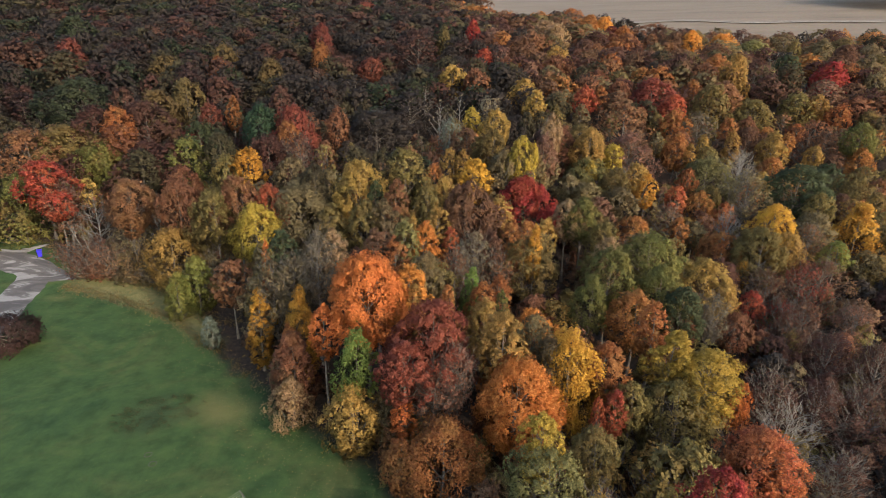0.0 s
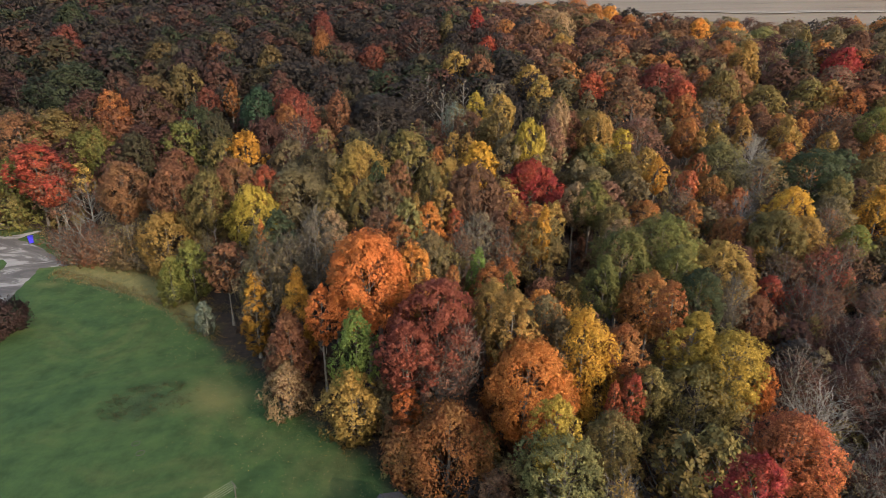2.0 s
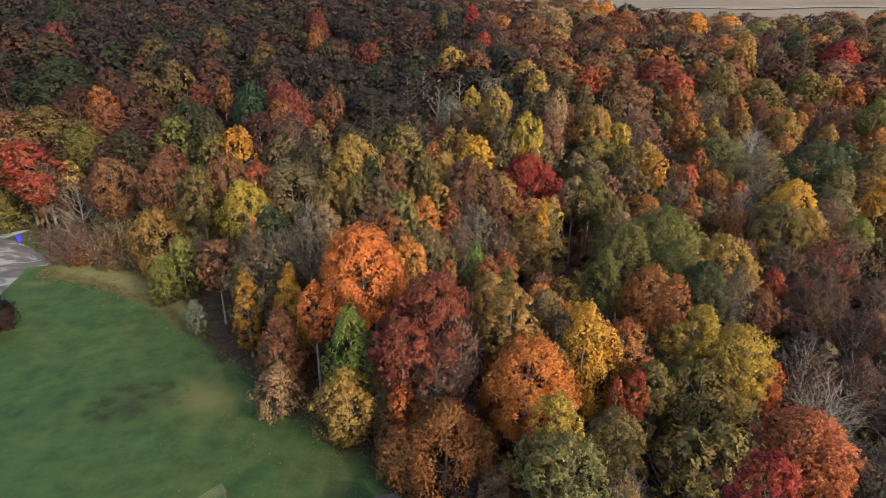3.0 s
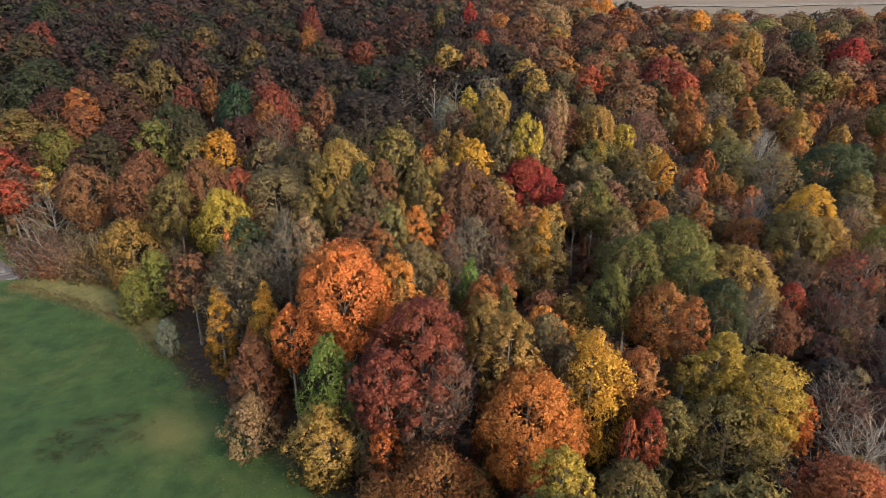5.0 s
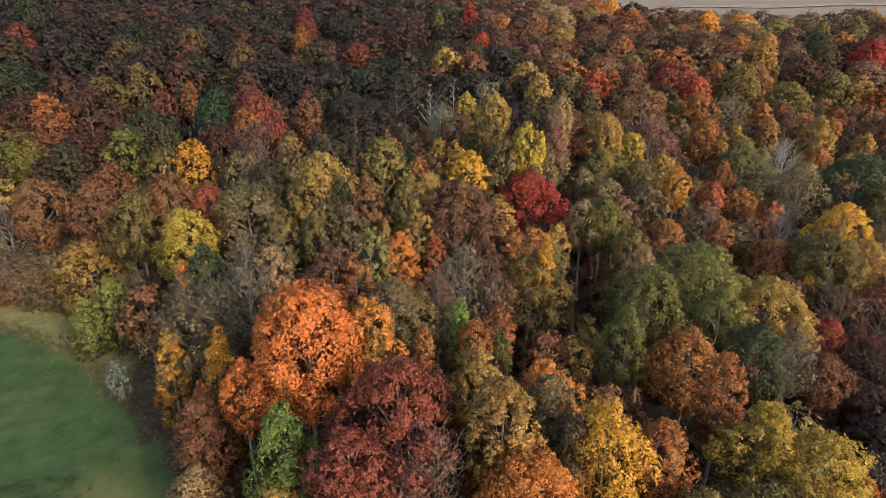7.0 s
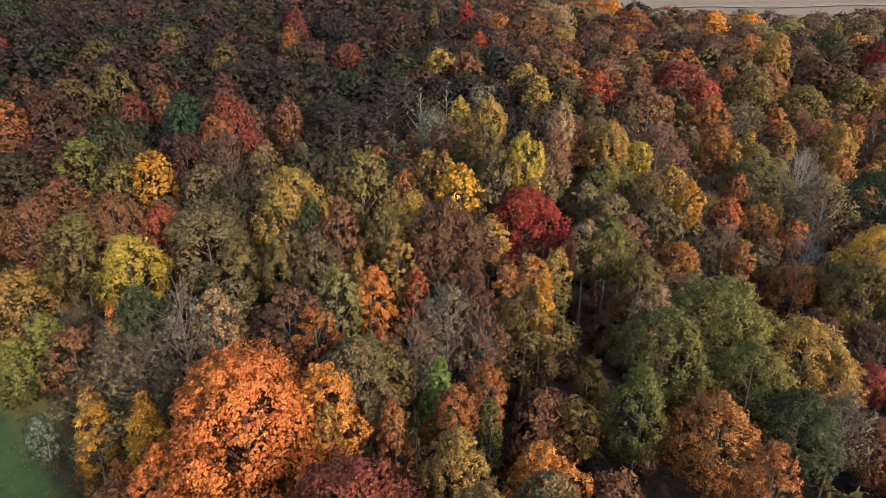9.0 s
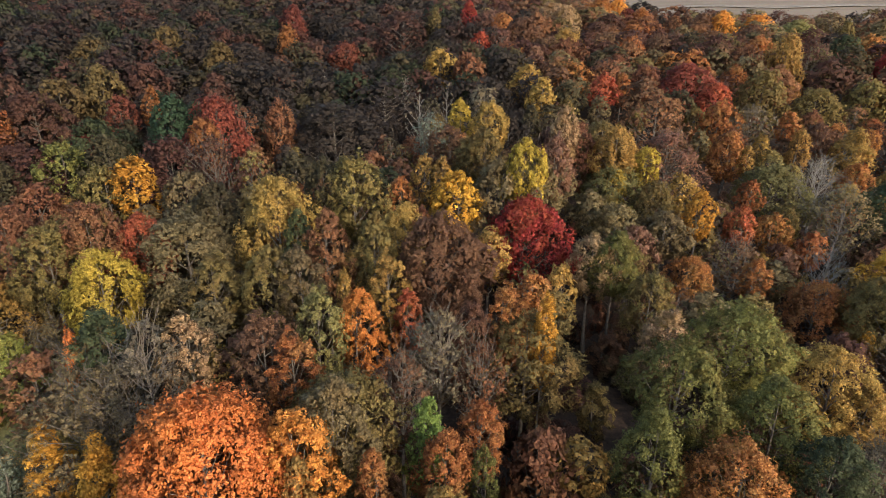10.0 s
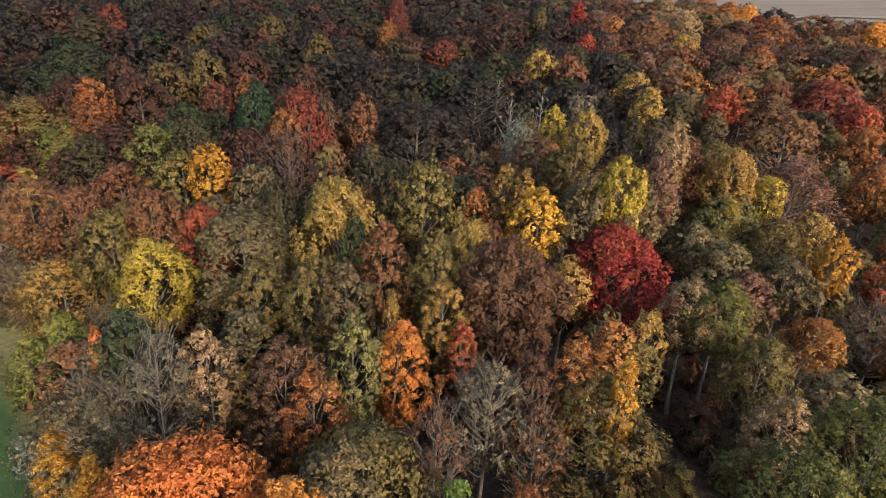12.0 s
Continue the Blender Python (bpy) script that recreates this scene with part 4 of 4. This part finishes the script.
LINE = plain("pale_cord", (0.26, 0.27, 0.18), 0.7, 0, 6, 0.1)
STONE = plain("grey_stone", (0.050, 0.047, 0.034), 0.85, 0, 7, 0.35, 0.02)


def wheelie_bin(x, y, turn):
    bin_root = tagged(new("wheelie_bin"), "blue plastic wheelie bin standing at the drive's edge", "bin")
    bin_root.matrix_basis = pose(x, y, ground_z(x, y) + 0.05, 0, 0, turn) @ Matrix.Scale(1.15, 4)
    bm = bmesh.new()
    box(bm, (0.66, 0.78, 0.98), (0, 0, 0.60), bevel=0.04, taper=0.78)
    part("body", bm, BLUE, bin_root)
    bm = bmesh.new()
    box(bm, (0.74, 0.88, 0.09), (0, 0.02, 1.13), pose(0, 0, 0, 4, 0, 0), bevel=0.035)
    part("lid", bm, BLUE, bin_root)
    bm = bmesh.new()
    rod(bm, (-0.26, -0.50, 1.10), (0.26, -0.50, 1.10), 0.02)
    part("handle", bm, BLUE, bin_root)
    for side in (-0.33, 0.33):
        bm = bmesh.new()
        rod(bm, (side - 0.04, -0.30, 0.15), (side + 0.04, -0.30, 0.15), 0.15, sides=20)
        part("wheel", bm, BLACK, bin_root, "black rubber wheel")
    bm = bmesh.new()
    rod(bm, (-0.33, -0.30, 0.15), (0.33, -0.30, 0.15), 0.015)
    part("axle", bm, STEEL, bin_root)


wheelie_bin(-73.6, 89.1, 35)


def clothes_line():
    """Two steel posts with crossbars and five cords between them."""
    a, b = Vector((-17.1, 37.2, 0)), Vector((-23.1, 30.9, 0))
    way = (b - a).normalized()
    side = Vector((-way.y, way.x, 0))
    root = tagged(new("clothes_line"), "garden washing line of pale cords between steel posts", "washing line")
    root.matrix_basis = pose(a.x, a.y, 0)
    for foot in (a, b):
        o = foot - a
        bm = bmesh.new()
        rod(bm, o + Vector((0, 0, -0.3)), o + Vector((0, 0, 1.65)), 0.055, 0.045, 12)
        part("post", bm, STEEL, root)
        bm = bmesh.new()
        rod(bm, o - side * 0.55 + Vector((0, 0, 1.6)), o + side * 0.55 + Vector((0, 0, 1.6)), 0.04)
        part("crossbar", bm, STEEL, root)
    for k in range(5):
        s = side * (-0.46 + 0.23 * k)
        points = [s + (b - a) * f + Vector((0, 0, 1.63 - 0.20 * 4 * f * (1 - f))) for f in np.linspace(0, 1, 9)]
        bm = bmesh.new()
        for p, q in zip(points, points[1:]):
            rod(bm, p, q, 0.009, sides=6)
        part("cord", bm, LINE, root)


clothes_line()


def shed():
    """A small dark-roofed shed under the edge of the trees."""
    root = tagged(new("garden_shed"), "small weathered shed with a dark shingle roof beside the wood", "shed")
    root.matrix_basis = pose(-3.2, 33.4, 0, 0, 0, 44)
    half_x, half_y, wall, ridge = 1.9, 2.4, 2.1, 3.1
    for name, size, at in (("wall", (0.1, 2 * half_y - 0.5, wall), (-half_x + 0.25, 0, wall / 2)), ("wall", (0.1, 2 * half_y - 0.5, wall), (half_x - 0.25, 0, wall / 2)),
                           ("wall", (2 * half_x - 0.6, 0.1, wall), (0, -half_y + 0.3, wall / 2)), ("wall", (2 * half_x - 0.6, 0.1, wall), (0, half_y - 0.3, wall / 2))):
        bm = bmesh.new()
        box(bm, size, at, bevel=0.01)
        part(name, bm, BOARD, root)
    slope = math.atan2(ridge - wall, half_x)
    for side in (-1, 1):
        length = half_x / math.cos(slope) + 0.05
        bm = bmesh.new()
        box(bm, (length, 2 * half_y, 0.06), (side * half_x / 2, 0, (wall + ridge) / 2 + 0.05), pose(0, 0, 0, 0, side * math.degrees(slope), 0), bevel=0.01)
        slab = part("roof", bm, ROOFING, root, "dark shingle roof slope")
        for k in range(9):
            f = (k + 0.5) / 9
            bm = bmesh.new()
            box(bm, (length / 9 + 0.05, 2 * half_y + 0.02, 0.02), (side * half_x * f, 0, ridge + (wall - ridge) * f + 0.10), pose(0, 0, 0, 0, side * (math.degrees(slope) - 3), 0), bevel=0.004)
            part("shingle_course", bm, ROOFING, slab)
    bm = bmesh.new()
    rod(bm, (0, -half_y, ridge + 0.10), (0, half_y, ridge + 0.10), 0.07)
    part("ridge_cap", bm, ROOFING, root)
    bm = bmesh.new()
    box(bm, (0.85, 0.05, 1.85), (0.3, -half_y + 0.22, 0.95), bevel=0.01)
    part("door", bm, BOARD, root, "grey board door")


shed()


def edging_ring(x, y):
    root = tagged(new("edging_ring"), "small round stone edging ring lying in the lawn", "edging ring", "rings in the lawn")
    root.matrix_basis = pose(x, y, ground_z(x, y) + noise.noise((x * 0.06, y * 0.06, 4.0)) * 0.22)
    for k in range(14):
        a = 2 * math.pi * k / 14
        bm = bmesh.new()
        box(bm, (0.06, 0.145, 0.07), (0.34 * math.cos(a), 0.34 * math.sin(a), 0.03), pose(0, 0, 0, 0, 0, math.degrees(a)), bevel=0.02)
        part("stone", bm, STONE, root)


edging_ring(-29.0, 43.3)
edging_ring(-27.9, 42.1)


def leaning_trunk(name, label, points, radius):
    """A pale dead stem with a few broken side branches."""
    rng = np.random.default_rng(int(abs(points[0][0]) * 10))
    base = Vector(points[0])
    root = tagged(new(name), label, "dead tree")
    root.matrix_basis = pose(base.x, base.y, ground_z(base.x, base.y) - 0.1)
    line = [np.array(p) - np.array(points[0]) for p in points]
    n = len(line)
    ob = new("stem", quad_mesh("stem", *tube(line, [radius * (1 - 0.75 * i / (n - 1)) for i in range(n)], 7), [PALE_BARK]))
    ob.parent = root
    for _ in range(7):
        i = int(rng.integers(1, n - 1))
        way = (line[i + 1] - line[i - 1])
        way = way / np.linalg.norm(way) * rng.uniform(0.8, 1.8) + rng.normal(0, 0.7, 3)
        branch = new("branch", quad_mesh("branch", *tube((line[i], line[i] + way * 0.5 + rng.normal(0, 0.1, 3), line[i] + way), (radius * 0.4, radius * 0.28, 0.015), 5), [PALE_BARK]))
        branch.parent = root


leaning_trunk("dead_tree", "pale dead tree leaning out from the wood's edge", ((-58.5, 84, 0), (-59.0, 83.7, 2.4), (-60.2, 83.4, 5), (-60.7, 83.3, 7.2)), 0.12)
leaning_trunk("dead_tree", "pale dead tree leaning out from the wood's edge", ((-62.5, 86, 0), (-62.7, 85.9, 3), (-63.6, 85.6, 5.6), (-63.7, 85.6, 8)), 0.11)
leaning_trunk("dead_tree", "white leafless leaning tree at the wood's edge", ((-52, 86, 0), (-52.8, 85.7, 3.2), (-54.6, 85.4, 6), (-55.4, 85.2, 8.4), (-57.2, 85, 10.4)), 0.16)
leaning_trunk("fallen_branch", "bleached fallen branch lying against bushes", ((-44.5, 82.6, 0.3), (-45.5, 82.0, 1.9), (-47.5, 81.6, 3.0), (-49.6, 81.4, 3.7)), 0.14)
leaning_trunk("fallen_branch", "bleached fallen branch lying against bushes", ((-40.5, 78.5, 0.2), (-41, 78, 1.5), (-42.4, 77.6, 2.4), (-43.6, 77.4, 2.9)), 0.1)


def lone_bush(name, label, x, y, height, width, code, shape):
    wood, leaves, puff = model(shape, nearest_size(width, height), 0, 1)
    size = nearest_size(width, height)
    root = tagged(new(name), label, "bush")
    root.matrix_basis = pose(x, y, ground_z(x, y) - 0.1, 0, 0, 40) @ Matrix.Diagonal((width / size[0], width / size[0], height / size[1], 1))
    for part_name, shape_of, mat in (("stem", wood, BARK), ("crown", leaves, LEAVES[code])):
        ob = new(part_name, quad_mesh(part_name, *shape_of, [mat], puff=puff if part_name == "crown" else None))
        ob.parent = root


lone_bush("willow_bush", "pale grey-green willow bush at the lawn's edge", -31.3, 63.4, 4.9, 2.1, "pw", "e")
lone_bush("round_bush", "large domed dark purple-brown bush on the lawn", -57.9, 62.0, 4.2, 7.8, "mr", "d")


# ---- the rest of the wood, past counting ----
def region_palette(x, y):
    """Which leaf colours stand where; the far hill's darker sets carry painted cloud shade."""
    # far left: mostly near-black leaves, cloud shade put into the colour
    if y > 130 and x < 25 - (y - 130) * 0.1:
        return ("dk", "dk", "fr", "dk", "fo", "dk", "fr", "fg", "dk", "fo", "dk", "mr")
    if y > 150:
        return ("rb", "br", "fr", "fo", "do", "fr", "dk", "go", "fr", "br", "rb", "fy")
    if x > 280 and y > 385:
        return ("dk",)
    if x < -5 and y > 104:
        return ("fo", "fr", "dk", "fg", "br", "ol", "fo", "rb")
    if x < -45 and y > 85:
        return ("ol", "rb", "yo", "gn", "do", "ol", "br", "go")
    if x > 30 and y < 75:
        return ("fr", "dk", "br", "fr", "br", "dk")
    if x > 30:
        return ("br", "rb", "go", "ol", "ol", "do", "yo", "br")
    return ("br", "ol", "go", "rb", "do", "yo", "br", "ol")


def in_wood(x, y, clear=0.0):
    if y < 95 and lawn_depth(x, y) > -1.2 - clear:
        return False
    if x > 288 and y > 392:
        return True
    return field_depth(x, y) < -2


HOLLOWS = ((18.3, 69.8, 5.0), (15.3, 73.0, 4.5), (20.5, 51.5, 4.5), (26.2, 58.5, 3.2), (54.2, 84.0, 4.5), (61.0, 85.0, 4.0), (-34.0, 76.5, 3.5), (-27.0, 61.0, 5.0), (-12.5, 62.0, 2.5))


def plant(name, label, spots, foliages):
    """Many trees or bushes joined: spots are x, y, height, width, code, shape."""
    codes = sorted({s[4] for s in spots})
    pieces, slots, tones, puffs = [], [], [], []
    rng = np.random.default_rng(5)
    for x, y, height, width, code, shape, level in spots:
        size = nearest_size(width, height)
        wood, leaves, facing = model(shape, size, level, int(rng.integers(0, 2)))
        a = rng.uniform(0, 2 * math.pi)
        turn = np.array(((math.cos(a), math.sin(a), 0), (-math.sin(a), math.cos(a), 0), (0, 0, 1)))
        scale = np.array((width / size[0], width / size[0], height / size[1]))
        place = np.array((x, y, ground_z(x, y) - 0.15))
        tone = rng.random()
        for (verts, quads), slot in ((wood, 0), (leaves, 1 + codes.index(code))):
            if slot == 0 and (level in (4, 5) or height < 5):
                continue
            pieces.append(((verts * scale) @ turn + place, quads))
            slots.append(np.full(len(quads), slot))
            tones.append(np.full(len(verts), tone))
            puffs.append(facing @ turn if slot else np.zeros((len(verts), 3)))
    verts, quads = joined(pieces)
    mesh = quad_mesh(name, verts, quads, [BARK] + [foliages[c] for c in codes], np.concatenate(slots), np.concatenate(tones), np.concatenate(puffs))
    return tagged(new(name, mesh), label, "trees", kind="stuff")


def fill_wood():
    rng = np.random.default_rng(11)
    known = np.array(STANDING)
    near, far, low = [], [], []
    y = 22.0
    while y < 470:
        gap = 4.4 if y < 110 else 5.4 if y < 150 else 6.6 if y < 200 else 8.0 if y < 270 else 10.0
        x = -(y * 0.93 + 16)
        while x < y * 0.90 + 16:
            px, py = x + rng.uniform(-0.4, 0.4) * gap, y + rng.uniform(-0.4, 0.4) * gap
            x += gap
            if not in_wood(px, py, 2.0):
                continue
            d = np.hypot(known[:, 0] - px, known[:, 1] - py)
            if (d < known[:, 3] * 0.5 + gap * 0.36).any():
                continue
            if any(math.hypot(px - hx, py - hy) < reach for hx, hy, reach in HOLLOWS):
                continue
            close = np.argsort(d)[:4]
            height = (known[close, 2].mean() if d[close[0]] < 40 else 15.0) * (rng.uniform(0.70, 0.98) if y < 150 else rng.uniform(0.84, 1.02))
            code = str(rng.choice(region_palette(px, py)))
            shape = str(rng.choice(("r", "r", "s", "r", "r")))
            if y < 150:
                near.append((px, py, height * 0.9, rng.uniform(3.4, 5.4), code, shape, 6))
            else:
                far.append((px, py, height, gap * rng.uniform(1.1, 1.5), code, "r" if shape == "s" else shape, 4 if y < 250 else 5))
        y += gap
    for _ in range(900):
        py = rng.uniform(26, 120)
        px = rng.uniform(-0.95 * py - 15, 0.95 * py + 15)
        if in_wood(px, py, 0.3 if px > -29 else 3.0):
            low.append((px, py, rng.uniform(2.0, 6.5), rng.uniform(2.0, 3.8), str(rng.choice(("br", "rb", "dk", "ol", "br", "go", "fr", "dk"))), "e", 6 if py < 72 else 7))
    plant("woodland_trees", "dull brown, olive and russet trees filling the wood", near, SPRAYS)
    plant("far_woods", "brown and grey autumn woods covering the hillside, leaf tones darkened for cloud shade", far, TUFTS)
    plant("undergrowth", "brown and olive bushes on the woodland floor", low, LEAVES)


fill_wood()


def verge():
    """Tussocks of dry grass beside the track and along the foot of the wood."""
    rng = np.random.default_rng(3)
    centres, sizes = [], []
    for _ in range(3000):
        if rng.random() < 0.6:
            x = rng.uniform(-63, -30)
            y = along(TRACK, x) + rng.choice((-2.6, 3.0)) + rng.normal(0, 0.8)
        else:
            x = rng.uniform(-75, -2)
            y = along(LAWN_EDGE, x) + rng.normal(0.4, 0.8)
        for _ in range(4):
            px, py = x + rng.normal(0, 0.15), y + rng.normal(0, 0.15)
            centres.append((px, py, ground_z(px, py) + rng.uniform(0.05, 0.35)))
            sizes.append(rng.uniform(0.09, 0.22))
    centres = np.array(centres)
    normals = rng.normal(size=centres.shape) * (1, 1, 0.3)
    verts, quads = leaf_quads(centres, normals, np.array(sizes), rng)
    grass = quad_mesh("verge_grass", verts, quads, [LEAVES["go"], LEAVES["yo"], LEAVES["tn"]], np.repeat(rng.integers(0, 3, len(quads) // 4), 4), puff=np.tile((0.0, 0.0, 1.0), (len(verts), 1)))
    tagged(new("verge_grass", grass), "rough dry yellow-green grass beside the mown track", "grass", kind="stuff")


verge()


def lawn_litter():
    """Dead weeds standing in the lawn and fallen leaves blown out from the wood."""
    rng = np.random.default_rng(8)
    centres, sizes, facing, slots = [], [], [], []
    for _ in range(900):
        a, r = rng.uniform(0, 2 * math.pi), math.sqrt(rng.random())
        x, y = -31.3 + 4.6 * r * math.cos(a) + 1.2 * r * math.sin(a), 49.6 + 3.6 * r * math.sin(a)
        if noise.noise((x * 0.9, y * 0.9, 7.0)) < -0.05:
            continue
        for _ in range(5):
            px, py = x + rng.normal(0, 0.12), y + rng.normal(0, 0.12)
            centres.append((px, py, ground_z(px, py) + noise.noise((px * 0.06, py * 0.06, 4.0)) * 0.22 + rng.uniform(0.03, 0.22)))
            sizes.append(rng.uniform(0.05, 0.12))
            facing.append((rng.normal(), rng.normal(), 0.3))
            slots.append(int(rng.integers(0, 2)))
    for _ in range(2600):
        x = rng.uniform(-62, -2)
        y = along(LAWN_EDGE, x) - abs(rng.normal(0, 6)) - 0.5
        centres.append((x, y, ground_z(x, y) + noise.noise((x * 0.06, y * 0.06, 4.0)) * 0.22 + 0.03))
        sizes.append(rng.uniform(0.05, 0.11))
        facing.append((rng.normal(0, 0.3), rng.normal(0, 0.3), 1.0))
        slots.append(2 + int(rng.integers(0, 2)))
    verts, quads = leaf_quads(np.array(centres), np.array(facing), np.array(sizes), rng)
    split = np.array(slots)
    for name, label, keep, codes in (("lawn_weeds", "dark withered weeds standing in a patch of lawn", split < 2, ("ol", "fo")), ("fallen_leaves", "yellow and brown fallen leaves on the lawn", split > 1, ("tn", "yo"))):
        chosen = verts.reshape(-1, 4, 3)[keep].reshape(-1, 3)
        mesh = quad_mesh(name, chosen, np.arange(len(chosen)).reshape(-1, 4), [LEAVES[c] for c in codes], split[keep] % 2, puff=np.tile((0.0, 0.0, 1.0), (len(chosen), 1)))
        tagged(new(name, mesh), label, "leaves" if name == "fallen_leaves" else "weeds", kind="stuff")


lawn_litter()
